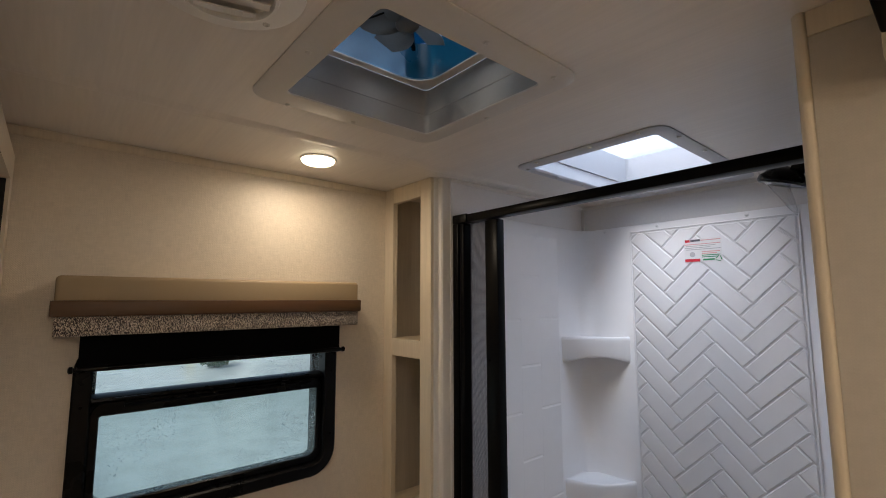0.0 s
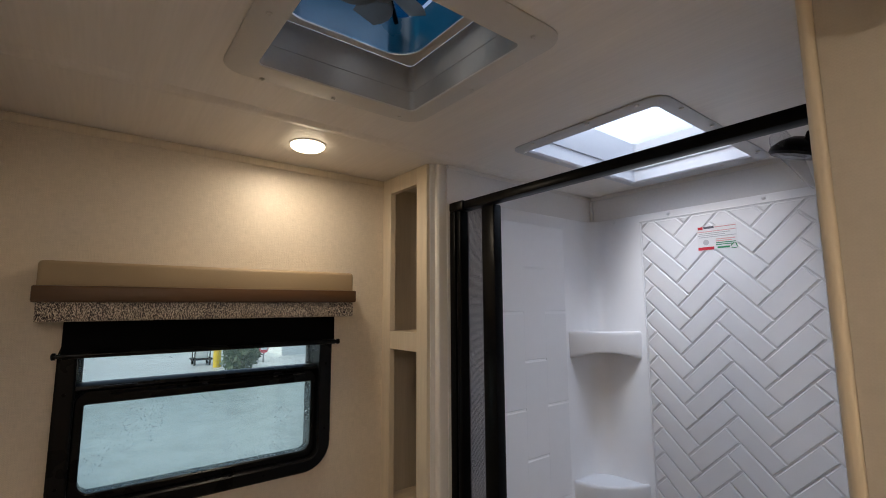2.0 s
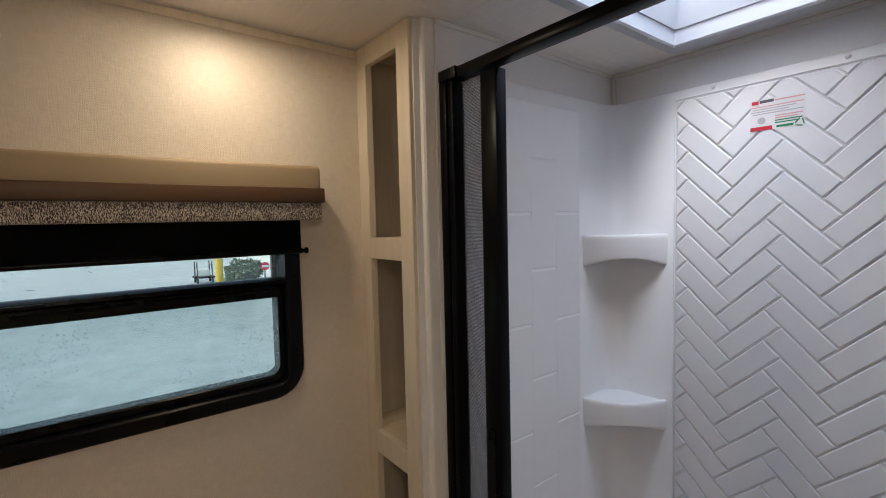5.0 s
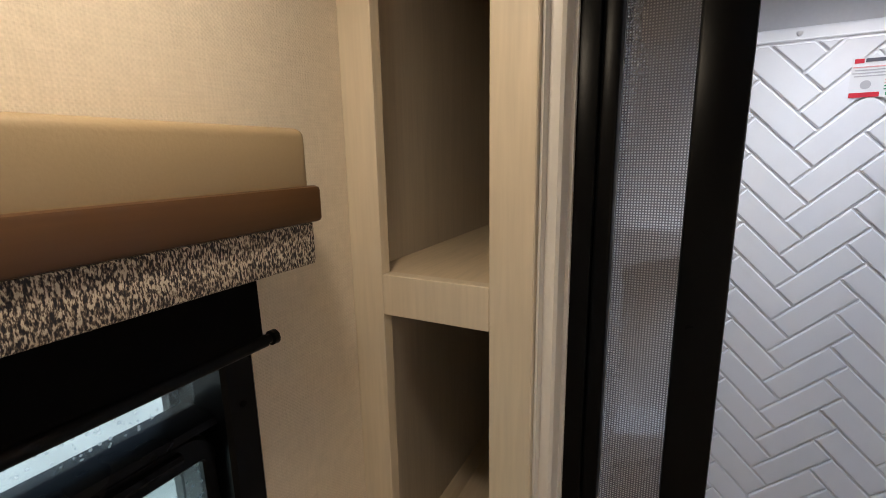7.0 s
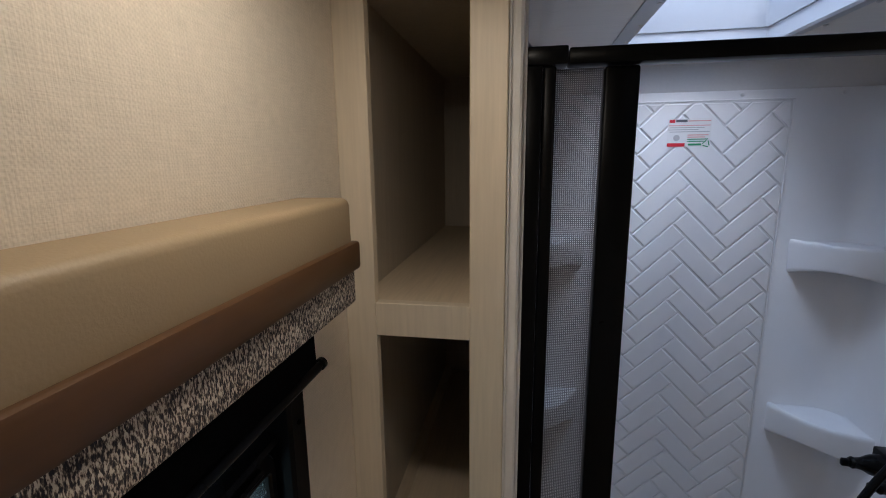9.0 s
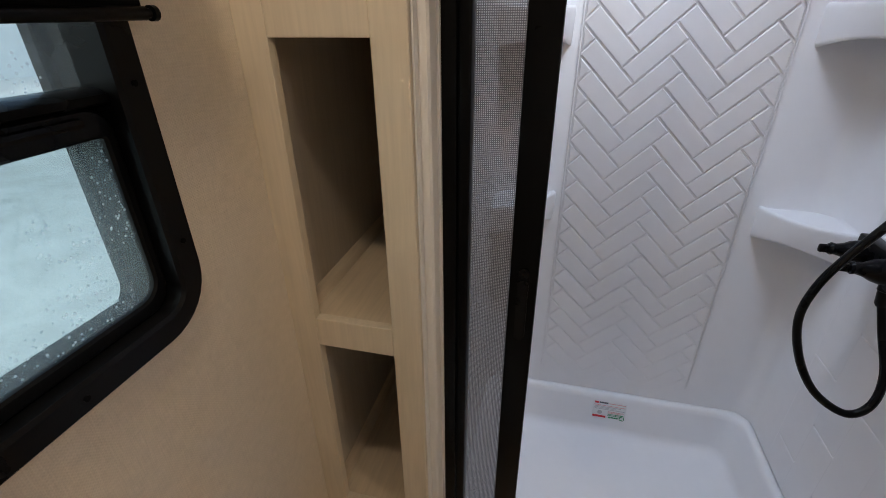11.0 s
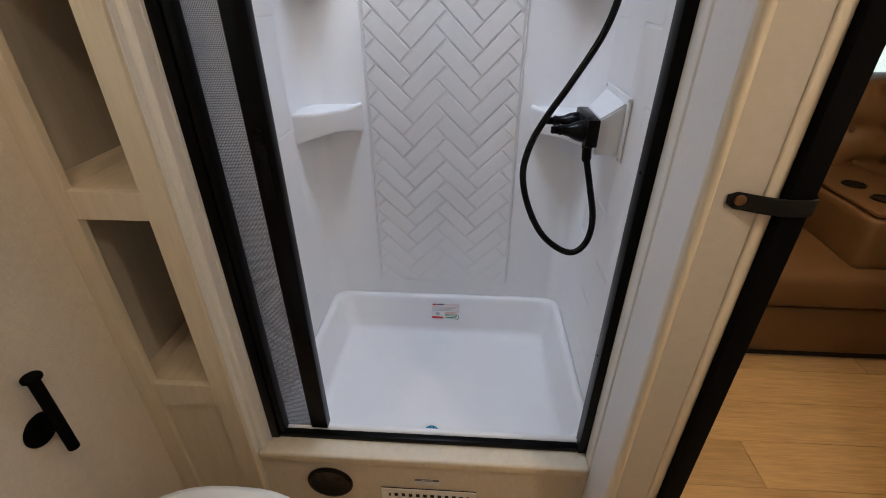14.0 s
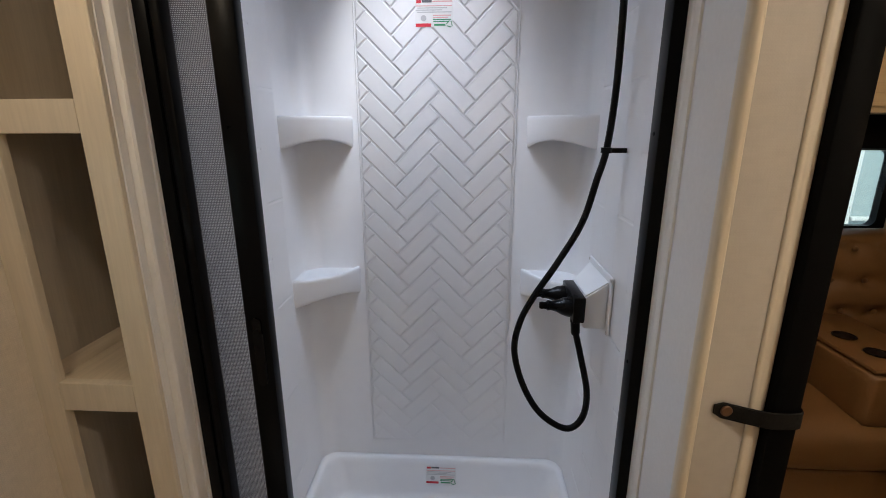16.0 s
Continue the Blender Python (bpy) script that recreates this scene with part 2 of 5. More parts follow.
# garnish plastic again, darkened to paint the shade up the vent shaft
M_GARNSHADE = mat("shaded_garnish_plastic", (0.34, 0.335, 0.32), 0.45, var=0.04, bump=0.02)
M_SHAFT = mat("skylight_plastic", (0.50, 0.51, 0.54), 0.3, var=0.02, bump=0.02)
M_BLACK = mat("black_anodised_aluminium", (0.003, 0.003, 0.0033), 0.30, var=0.1, bump=0.02, spec=0.09)
M_BLACKP = mat("black_plastic", (0.004, 0.004, 0.0045), 0.28, var=0.1, bump=0.02, spec=0.14)
M_BLACKM = mat("matt_black_metal", (0.003, 0.003, 0.003), 0.5, var=0.1, bump=0.05, spec=0.03)
M_SHADE = mat("black_roller_cloth", (0.006, 0.006, 0.007), 0.9, var=0.15, scale=10, fine=300, bump=0.1, spec=0.1)
M_MESH = screen_cloth("screen_mesh")
M_TAN = mat("tan_vinyl", (0.33, 0.245, 0.145), 0.55, var=0.04, scale=8, fine=400, bump=0.12)
M_BROWN = mat("brown_wood_band", (0.09, 0.042, 0.015), 0.42, var=0.12, stretch=(20, 1.2, 20), scale=3, fine=10, bump=0.05)
M_TWEED = tweed("tweed_cloth")
M_GLASS = clear("window_glass", (0.86, 0.95, 0.94), drops=0.55, haze=0.05, haze_color=(0.75, 0.85, 0.85))
M_FOG = clear("rainy_window_glass", (0.76, 0.88, 0.87), drops=0.5, haze=0.14, haze_color=(0.5, 0.6, 0.6))
M_DOME = clear("white_dome", (0.97, 0.98, 1.0), haze=0.35, haze_color=(0.9, 0.92, 0.95))
M_BLUE = clear("blue_film_dome", (0.002, 0.075, 0.150), rough=0.15, edge=0.06)
M_BAG = clear("clear_bag_film", (0.92, 0.92, 0.93), gloss=0.2, rough=0.15)
M_FANGREY = mat("smoky_fan_plastic", (0.16, 0.165, 0.165), 0.4, var=0.05, bump=0)
M_BLUESOLID = mat("blue_filmed_housing", (0.004, 0.06, 0.12), 0.3, var=0.1, bump=0)
M_STEEL = mat("steel", (0.6, 0.58, 0.55), 0.3, metal=1.0, var=0.05, bump=0)
M_BRONZE = mat("aged_brass", (0.16, 0.085, 0.045), 0.4, metal=0.6, var=0.2, bump=0.05)
M_LEATHER = mat("black_leather", (0.010, 0.009, 0.008), 0.7, var=0.2, scale=30, fine=300, bump=0.3, spec=0.12)
M_SOFA = mat("brown_faux_leather", (0.115, 0.058, 0.021), 0.5, var=0.16, scale=7, fine=260, bump=0.22)
M_OAK = wood("oak_plank", (0.50, 0.33, 0.16), "x", rough=0.42, var=0.24, per_piece=0.14, bump=0.05)
M_PORC = mat("white_porcelain", (0.80, 0.79, 0.76), 0.12, var=0.01, bump=0, coat=0.5)
M_LAMP = glow("lit_lens", (1.0, 0.84, 0.58), 3.8)
M_DRAIN = mat("blue_drain_film", (0.01, 0.30, 0.52), 0.3, var=0.05, bump=0)
# near-black: paints the shade in gaps and openings; also the sofa plinth
M_DARK = mat("near_black", (0.01, 0.01, 0.01), 0.8, var=0.1, bump=0)
M_PAPER = mat("label_film", (0.80, 0.80, 0.81), 0.25, var=0.01, bump=0)
M_RED = mat("label_red", (0.62, 0.03, 0.05), 0.4, var=0.02, bump=0)
M_GREEN = mat("label_green", (0.02, 0.24, 0.10), 0.4, var=0.02, bump=0)
M_INK = mat("label_ink", (0.10, 0.10, 0.12), 0.5, var=0.02, bump=0)
M_PINK = mat("label_pale_red", (0.70, 0.36, 0.36), 0.5, var=0.02, bump=0)
M_GREY = mat("label_grey", (0.46, 0.46, 0.48), 0.5, var=0.02, bump=0)
# broad tone patches also paint the dark reflections on the wet ground
M_CONC = mat("wet_concrete", (0.44, 0.46, 0.47), 0.3, var=0.32, scale=0.25, fine=2.0, bump=0.02)
M_SIDING = mat("white_siding", (0.72, 0.74, 0.74), 0.5, var=0.04, scale=1, fine=8, bump=0)
M_TRAILER = mat("pale_trailer_paint", (0.34, 0.42, 0.43), 0.4, var=0.06, scale=1, fine=8, bump=0)
M_YELL = mat("yellow_paint", (0.75, 0.50, 0.02), 0.4, var=0.06, bump=0)
M_LEAF = mat("shrub_leaf", (0.07, 0.11, 0.055), 0.6, var=0.5, scale=3, fine=20, bump=0)
M_BARK = mat("bark", (0.12, 0.09, 0.07), 0.8, var=0.2)
M_CABWOOD = wood("cream_cabinet", (0.60, 0.47, 0.30), "x", rough=0.45, var=0.08)


# ---- mesh helpers ----
def box(bm, x0, x1, y0, y1, z0, z1, r=0.0, seg=2):
    vs = [bm.verts.new(p) for p in ((x0, y0, z0), (x1, y0, z0), (x1, y1, z0), (x0, y1, z0), (x0, y0, z1), (x1, y0, z1), (x1, y1, z1), (x0, y1, z1))]
    fs = [bm.faces.new([vs[i] for i in q]) for q in ((3, 2, 1, 0), (4, 5, 6, 7), (0, 1, 5, 4), (1, 2, 6, 5), (2, 3, 7, 6), (3, 0, 4, 7))]
    if r:
        es = list({e for f in fs for e in f.edges})
        bmesh.ops.bevel(bm, geom=es, offset=r, segments=seg, affect="EDGES", profile=0.5)
    return bm


def cyl(bm, p0, p1, r0, r1=None, n=20, cap=True):
    r1 = r0 if r1 is None else r1
    a, b = Vector(p0), Vector(p1)
    q = (b - a).to_track_quat("Z", "Y")
    l0 = [bm.verts.new(a + q @ Vector((r0 * math.cos(2 * math.pi * i / n), r0 * math.sin(2 * math.pi * i / n), 0))) for i in range(n)]
    l1 = [bm.verts.new(b + q @ Vector((r1 * math.cos(2 * math.pi * i / n), r1 * math.sin(2 * math.pi * i / n), 0))) for i in range(n)]
    for i in range(n):
        bm.faces.new((l0[i], l0[(i + 1) % n], l1[(i + 1) % n], l1[i]))
    if cap:
        bm.faces.new(list(reversed(l0)))
        bm.faces.new(l1)
    return bm


def lathe(bm, base, axis, prof, n=28):
    """Rings of (radius, height) along axis from base."""
    q = Vector(axis).to_track_quat("Z", "Y")
    loops = []
    for r, h in prof:
        loops.append([bm.verts.new(Vector(base) + q @ Vector((r * math.cos(2 * math.pi * i / n), r * math.sin(2 * math.pi * i / n), h))) for i in range(n)])
    skin(bm, loops)
    return bm


def skin(bm, loops, closed=True, caps=True):
    n = len(loops[0])
    for a, b in zip(loops, loops[1:]):
        for i in range(n if closed else n - 1):
            j = (i + 1) % n
            bm.faces.new((a[i], a[j], b[j], b[i]))
    if caps and closed:
        bm.faces.new(list(reversed(loops[0])))
        bm.faces.new(loops[-1])


def rrect(u0, u1, v0, v1, r, n=6, top=None):
    """Points of a rounded rectangle, counter-clockwise; top: another radius for the upper corners."""
    out, low, t = [], r, r if top is None else top
    for cu, cv, a0, r in ((u1 - low, v0 + low, -90, low), (u1 - t, v1 - t, 0, t), (u0 + t, v1 - t, 90, t), (u0 + low, v0 + low, 180, low)):
        for i in range(n + 1):
            a = radians(a0 + 90 * i / n)
            out.append((cu + r * math.cos(a), cv + r * math.sin(a)))
    return out


def tube(bm, pts, r, n=10, cap=True):
    pts = [Vector(p) for p in pts]
    loops, up = [], Vector((0.13, 0.9, 0.2))
    for i, p in enumerate(pts):
        d = (pts[min(i + 1, len(pts) - 1)] - pts[max(i - 1, 0)]).normalized()
        s = d.cross(up).normalized()
        t = s.cross(d)
        loops.append([bm.verts.new(p + r * (s * math.cos(2 * math.pi * k / n) + t * math.sin(2 * math.pi * k / n))) for k in range(n)])
    skin(bm, loops, True, cap)
    return bm


def spline(pts, per=8):
    """Smooth curve through points."""
    p = [Vector(q) for q in pts]
    p = [p[0] * 2 - p[1]] + p + [p[-1] * 2 - p[-2]]
    out = []
    for i in range(1, len(p) - 2):
        for k in range(per):
            t = k / per
            a, b, c, d = p[i - 1], p[i], p[i + 1], p[i + 2]
            out.append(0.5 * (2 * b + (c - a) * t + (2 * a - 5 * b + 4 * c - d) * t * t + (3 * b - a - 3 * c + d) * t ** 3))
    out.append(p[-2])
    return out


def finish(bm, name, material, smooth):
    bmesh.ops.recalc_face_normals(bm, faces=bm.faces)
    me = bpy.data.meshes.new(name)
    bm.to_mesh(me)
    bm.free()
    me.materials.append(material)
    if smooth:
        me.shade_smooth()
        me.set_sharp_from_angle(angle=radians(smooth))
    return me


def part(name, bm, material, parent, label="", smooth=35):
    """One mesh as a part of a thing, built in the room's coordinates."""
    base = parent.matrix_world.translation if not parent.parent else parent.parent.matrix_world.translation + parent.location
    bmesh.ops.translate(bm, verts=bm.verts, vec=-Vector(base))
    ob = new(name, finish(bm, name, material, smooth))
    ob.parent = parent
    return tagged(ob, label) if label else ob


def thing(name, at, label, category, group="", kind=""):
    ob = new(name)
    ob.empty_display_size = 0.05
    ob.matrix_world = Matrix.Translation(at)
    return tagged(ob, label, category, group, kind)


def solid(name, bm, material, label, category, kind="", group="", smooth=35):
    """A thing of one mesh."""
    return tagged(new(name, finish(bm, name, material, smooth)), label, category, group, kind)


def B():
    return bmesh.new()

# ---- large structure ----
WX = 0.046         # inner face of the window wall
SY = -0.945        # inner face of the wall behind the camera
PY = -0.125        # face of the doorway partition
BY = 0.775         # back of the shower
LY = 1.80          # far wall of the living room
WIN = (-0.775, -0.197, 1.14, 1.53)


def wall_with_hole(bm, x0, x1, y0, y1, z0, z1, hole, along):
    a0, a1, h0, h1 = hole
    if along == "y":
        for q in ((y0, a0, z0, z1), (a1, y1, z0, z1), (a0, a1, z0, h0), (a0, a1, h1, z1)):
            box(bm, x0, x1, *q)
    else:
        for q in ((x0, a0, z0, z1), (a1, x1, z0, z1), (a0, a1, z0, h0), (a0, a1, h1, z1)):
            box(bm, q[0], q[1], y0, y1, q[2], q[3])
    return bm


ww = solid("wall_west", wall_with_hole(B(), -0.03, WX, -1.0, LY + 0.05, FLOOR - 0.1, CEIL, WIN, "y"), M_LINEN, "cream linen-embossed vinyl wall with a window", "wall", "structure")
solid("wall_south", box(B(), -0.03, 2.10, -1.0, SY, FLOOR - 0.1, CEIL), M_LINEN, "cream linen-embossed vinyl wall behind the toilet", "wall", "structure")
solid("wall_east", box(B(), 2.05, 2.10, SY, PY + 0.05, FLOOR - 0.1, CEIL), M_LINEN, "plain cream wall closing the bathroom", "wall", "structure")
solid("wall_shower_back", box(B(), 0.318, 1.30, BY, BY + 0.04, FLOOR, CEIL), M_PALE, "pale wall above the white shower surround", "wall", "structure")
solid("wall_shower_left", box(B(), 0.3115, 0.318, 0.057, BY, FLOOR, CEIL), M_PALE, "pale side wall above the shower surround", "wall", "structure")
solid("wall_shower_right", box(B(), 1.242, 1.30, 0.052, BY, FLOOR, CEIL), M_PALE, "pale side wall of the shower", "wall", "structure")
solid("wall_unit_back", box(B(), WX, 0.318, 0.835, 0.90, FLOOR, CEIL), M_SHELFIN, "grey-brown board behind the shelves", "wall", "structure")
solid("wall_living_side", box(B(), 1.30, 1.33, PY + 0.035, LY, FLOOR - 0.1, CEIL), M_LINEN, "cream wall beside the living room", "wall", "structure")
LWIN = (2.45, 3.09, 0.92, 1.36)
solid("wall_living_far", wall_with_hole(B(), WX, 4.25, LY, LY + 0.05, FLOOR - 0.1, CEIL, LWIN, "x"), M_LINEN, "cream living room wall with a window", "wall", "structure")
solid("wall_living_end", box(B(), 4.20, 4.25, SY, LY, FLOOR - 0.1, CEIL), M_LINEN, "plain cream wall closing the living room", "wall", "structure")
solid("wall_living_near", box(B(), 2.10, 4.25, -1.0, SY, FLOOR - 0.1, CEIL), M_LINEN, "plain cream wall of the living room", "wall", "structure")

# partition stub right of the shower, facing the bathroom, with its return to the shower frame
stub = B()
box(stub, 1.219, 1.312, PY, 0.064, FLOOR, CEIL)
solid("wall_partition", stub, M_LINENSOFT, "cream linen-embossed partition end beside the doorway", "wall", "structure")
solid("wall_return", box(B(), 1.2150, 1.2186, PY + 0.022, 0.063, FLOOR, CEIL), M_PALE, "pale reveal between shower frame and partition", "wall", "structure")
bead = B()
prof = [(1.2186, PY - 0.001), (1.2175, PY - 0.004), (1.2150, PY - 0.0055), (1.2110, PY - 0.0055), (1.2065, PY - 0.003), (1.2035, PY + 0.002), (1.2025, PY + 0.008), (1.2040, PY + 0.015), (1.2085, PY + 0.0205), (1.2148, PY + 0.0218), (1.2186, PY + 0.0215)]
skin(bead, [[bead.verts.new((x, y, z)) for x, y in prof] for z in (FLOOR, CEIL)])
solid("trim_corner_bead", bead, M_WASH, "rounded whitewashed wooden corner bead", "trim", "structure", smooth=50)
tr = B()
box(tr, 1.2192, 1.288, PY - 0.004, PY - 0.0005, 1.966, CEIL - 0.001)
solid("trim_partition_top", tr, M_WASH, "thin cream trim under the ceiling", "trim", "structure")
jm = B()
box(jm, 1.288, 1.3095, PY - 0.005, PY + 0.003, FLOOR, 1.880, 0.0045, 3)
solid("trim_door_casing", jm, M_WASH, "narrow cream moulding of the doorway", "trim", "structure")
solid("trim_door_head", box(B(), 1.290, 2.05, -0.200, PY + 0.05, 1.882, CEIL - 0.001, 0.003), M_WASH, "cream wooden head over the doorway", "trim", "structure")

# floors and ceilings
solid("floor", box(B(), -0.03, 4.25, -1.0, LY + 0.05, FLOOR - 0.10, FLOOR - 0.008), M_OAK, "wooden subfloor under oak planks", "floor", "structure")
FAN = (0.574, 0.884, -0.556, -0.240)
SKY = (0.558, 0.900, 0.148, 0.674)


def slab_with_holes(bm, x0, x1, y0, y1, z0, z1, holes):
    xs = sorted({x0, x1, *[h[0] for h in holes], *[h[1] for h in holes]})
    ys = sorted({y0, y1, *[h[2] for h in holes], *[h[3] for h in holes]})
    def solid_at(px, py):
        return x0 < px < x1 and y0 < py < y1 and not any(h[0] < px < h[1] and h[2] < py < h[3] for h in holes)
    def quad(*pts):
        bm.faces.new([bm.verts.new(p) for p in pts])
    for xa, xb in zip(xs, xs[1:]):
        for ya, yb in zip(ys, ys[1:]):
            cx, cy = (xa + xb) / 2, (ya + yb) / 2
            if not solid_at(cx, cy):
                continue
            quad((xa, ya, z0), (xb, ya, z0), (xb, yb, z0), (xa, yb, z0))
            quad((xa, ya, z1), (xa, yb, z1), (xb, yb, z1), (xb, ya, z1))
            for x, dx in ((xa, -1e-3), (xb, 1e-3)):
                if not solid_at(x + dx, cy):
                    quad((x, ya, z0), (x, yb, z0), (x, yb, z1), (x, ya, z1))
            for y, dy in ((ya, -1e-3), (yb, 1e-3)):
                if not solid_at(cx, y + dy):
                    quad((xa, y, z0), (xb, y, z0), (xb, y, z1), (xa, y, z1))
    bmesh.ops.remove_doubles(bm, verts=bm.verts, dist=1e-5)
    return bm


ce = slab_with_holes(B(), -0.03, 4.25, -1.0, LY + 0.05, CEIL, CEIL + 0.05, (FAN, SKY))
solid("ceiling", ce, M_CEIL, "off-white ceiling with faint wood grain", "ceiling", "structure")
rib = B()
prof = [(-0.022, 0.0), (-0.012, -0.0022), (-0.004, -0.0042), (0.004, -0.0042), (0.012, -0.0022), (0.022, 0.0), (0.022, 0.004), (-0.022, 0.004)]
skin(rib, [[rib.verts.new((0.365 + dx, y, CEIL + dz)) for dx, dz in prof] for y in (SY, BY)])
solid("trim_ceiling_rib", rib, M_CEIL, "soft raised seam along the ceiling", "trim", "structure", smooth=60)
cb = B()
box(cb, WX, WX + 0.005, SY, 0.0, 1.978, CEIL - 0.0045, 0.0015, 1)
solid("trim_wall_top", cb, M_WASH, "flat cream trim strip under the ceiling", "trim", "structure")
box_s = B()
box(box_s, 0.319, 0.3225, 0.06, BY, CEIL - 0.012, CEIL - 0.001)
box(box_s, 0.3225, 1.242, BY - 0.005, BY - 0.0005, CEIL - 0.014, CEIL - 0.001)
box(box_s, 0.3185, 0.330, BY - 0.0115, BY - 0.0055, 1.90, CEIL - 0.015)
solid("trim_shower_top", box_s, M_TRIM, "thin pale trim where shower walls meet the ceiling", "trim", "structure")


# ---- tall shelf unit ----
unit = thing("shelf_unit", (0.17, 0.02, FLOOR), "tall whitewashed maple linen cabinet with three open cubbies", "cabinet")
SX0, SX1 = 0.094, 0.241
BAYS = ((1.507, 1.948), (0.990, 1.453), (0.474, 0.930))
bm = box(B(), WX, SX0, 0, 0.019, FLOOR, CEIL - 0.001, 0.001, 1)
part("stile", bm, M_WASH, unit)
part("stile", box(B(), SX1, 0.293, 0, 0.019, FLOOR, CEIL - 0.001, 0.0015, 1), M_WASH, unit)
for z0, z1 in ((1.948, CEIL - 0.001), (1.453, 1.507), (0.930, 0.990), (0.402, 0.474), (FLOOR, 0.0)):
    part("rail", box(B(), SX0, SX1, 0.0004, 0.0186, z0, z1, 0.001, 1), M_WASH, unit)
part("lower_panel", box(B(), SX0, SX1, 0.010, 0.018, 0.0, 0.402), M_WASH, unit)
part("side_panel", box(B(), 0.0475, 0.0600, 0.0195, 0.834, FLOOR, CEIL - 0.002), M_SHELFIN, unit, "grey-brown side lining")
part("side_panel", box(B(), SX1 + 0.002, SX1 + 0.012, 0.0195, 0.834, FLOOR, CEIL - 0.002), M_SHELFIN, unit, "grey-brown side lining")
part("end_panel", box(B(), 0.284, 0.293, 0.0195, 0.056, FLOOR, CEIL - 0.001), M_PALE, unit, "pale outer side")
for z0, z1 in BAYS:
    part("shelf_board", box(B(), 0.0602, SX1 + 0.0015, 0.0192, 0.833, z0 - 0.015, z0 - 0.001), M_WASHY, unit, "pale wooden shelf board")
    if z0 > 1.4:
        continue
    q = B()
    prof = [(0, 0), (0.02, 0), (0.017, 0.008), (0.010, 0.016), (0, 0.021)]
    skin(q, [[q.verts.new((0.0602 + a, y, z0 - 0.0008 + b)) for a, b in prof] for y in (0.022, 0.83)])
    part("quarter_round", q, M_WASHY, unit)
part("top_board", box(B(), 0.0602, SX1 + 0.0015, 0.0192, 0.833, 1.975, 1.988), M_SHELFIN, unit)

# stepped white trim between shelf unit and shower frame
tb = B()
prof = [(0.2935, 0.010), (0.2960, 0.011), (0.2970, 0.026), (0.3030, 0.0255), (0.3085, 0.0265), (0.3120, 0.031), (0.3135, 0.038), (0.3140, 0.0640), (0.2935, 0.0640)]
skin(tb, [[tb.verts.new((x, y, z)) for x, y in prof] for z in (0.2005, CEIL - 0.001)])
solid("trim_shower_left", tb, M_TRIM, "stepped white vinyl trim beside the shower frame", "trim", "structure", smooth=20)
tb = B()
prof = [(1.2148, 0.022), (1.2110, 0.0235), (1.2100, 0.029), (1.2125, 0.033), (1.2125, 0.046), (1.2105, 0.050), (1.2105, 0.064), (1.2148, 0.0645)]
skin(tb, [[tb.verts.new((x, y, z)) for x, y in prof] for z in (0.2, CEIL - 0.02)])
solid("trim_shower_right", tb, M_TRIM, "narrow white vinyl trim beside the shower frame", "trim", "structure", smooth=20)

# ---- shower pan and threshold ----
pan = thing("shower_pan", (0.78, 0.42, FLOOR), "white moulded acrylic shower pan with raised rim", "shower pan")
bm = B()
loops = []
for (a, b, c, d), r, z in (((0.3185, 1.2415, 0.091, 0.7745), 0.004, FLOOR + 0.002), ((0.3185, 1.2415, 0.091, 0.7745), 0.012, 0.211), ((0.322, 1.238, 0.094, 0.771), 0.02, 0.220), ((0.330, 1.230, 0.100, 0.765), 0.035, 0.2225),
                          ((0.342, 1.218, 0.108, 0.753), 0.045, 0.221), ((0.349, 1.211, 0.113, 0.746), 0.05, 0.212), ((0.353, 1.207, 0.117, 0.741), 0.055, 0.196), ((0.372, 1.188, 0.126, 0.726), 0.06, 0.085),
                          ((0.378, 1.182, 0.130, 0.720), 0.06, 0.070), ((0.390, 1.170, 0.140, 0.708), 0.055, 0.060), ((0.41, 1.15, 0.156, 0.69), 0.045, 0.056)):
    loops.append([bm.verts.new((x, y, z)) for x, y in rrect(a, b, c, d, r)])
skin(bm, loops, caps=False)
cv = bm.verts.new((0.765, 0.240, 0.046))
for i in range(len(loops[-1])):
    bm.faces.new((loops[-1][i], loops[-1][(i + 1) % len(loops[-1])], cv))
part("basin", bm, M_ACRY, pan, smooth=50)
dr = part("drain", lathe(B(), (0.765, 0.222, 0.049), (0, 0, 1), [(0.038, 0), (0.038, 0.005), (0.035, 0.007), (0.025, 0.0075)], 28), M_PLAS, pan, "white drain flange")
part("film_cover", lathe(B(), (0.765, 0.222, 0.0570), (0, 0, 1), [(0.0245, 0), (0.0245, 0.002), (0.023, 0.003)], 24), M_DRAIN, dr, "bright blue protective film")
# nothing is cut here: raised near-black discs paint the shade of holes
holes = B()
for k, (rr_, n_) in enumerate(((0.018, 10), (0.011, 6), (0.0, 1))):
    for i in range(n_):
        a = 2 * math.pi * i / n_ + k
        cyl(holes, (0.765 + rr_ * math.cos(a), 0.222 + rr_ * math.sin(a), 0.0598), (0.765 + rr_ * math.cos(a), 0.222 + rr_ * math.sin(a), 0.0606), 0.0024, n=8)
part("drain_hole_discs", holes, M_DARK, dr, "small near-black discs painting the holes' shade")


def apron():
    bm = B()
    box(bm, 0.2945, 1.2145, 0.026, 0.060, FLOOR, 0.163)
    return bm


ap = thing("shower_threshold", (0.78, 0.05, FLOOR), "cream threshold board below the shower opening", "threshold", kind="structure")
part("board", apron(), M_LINEN, ap)
part("nosing", box(B(), 0.2945, 1.2140, 0.016, 0.0905, 0.163, 0.2, 0.009, 4), M_WASH, ap, "rounded cream top edge")
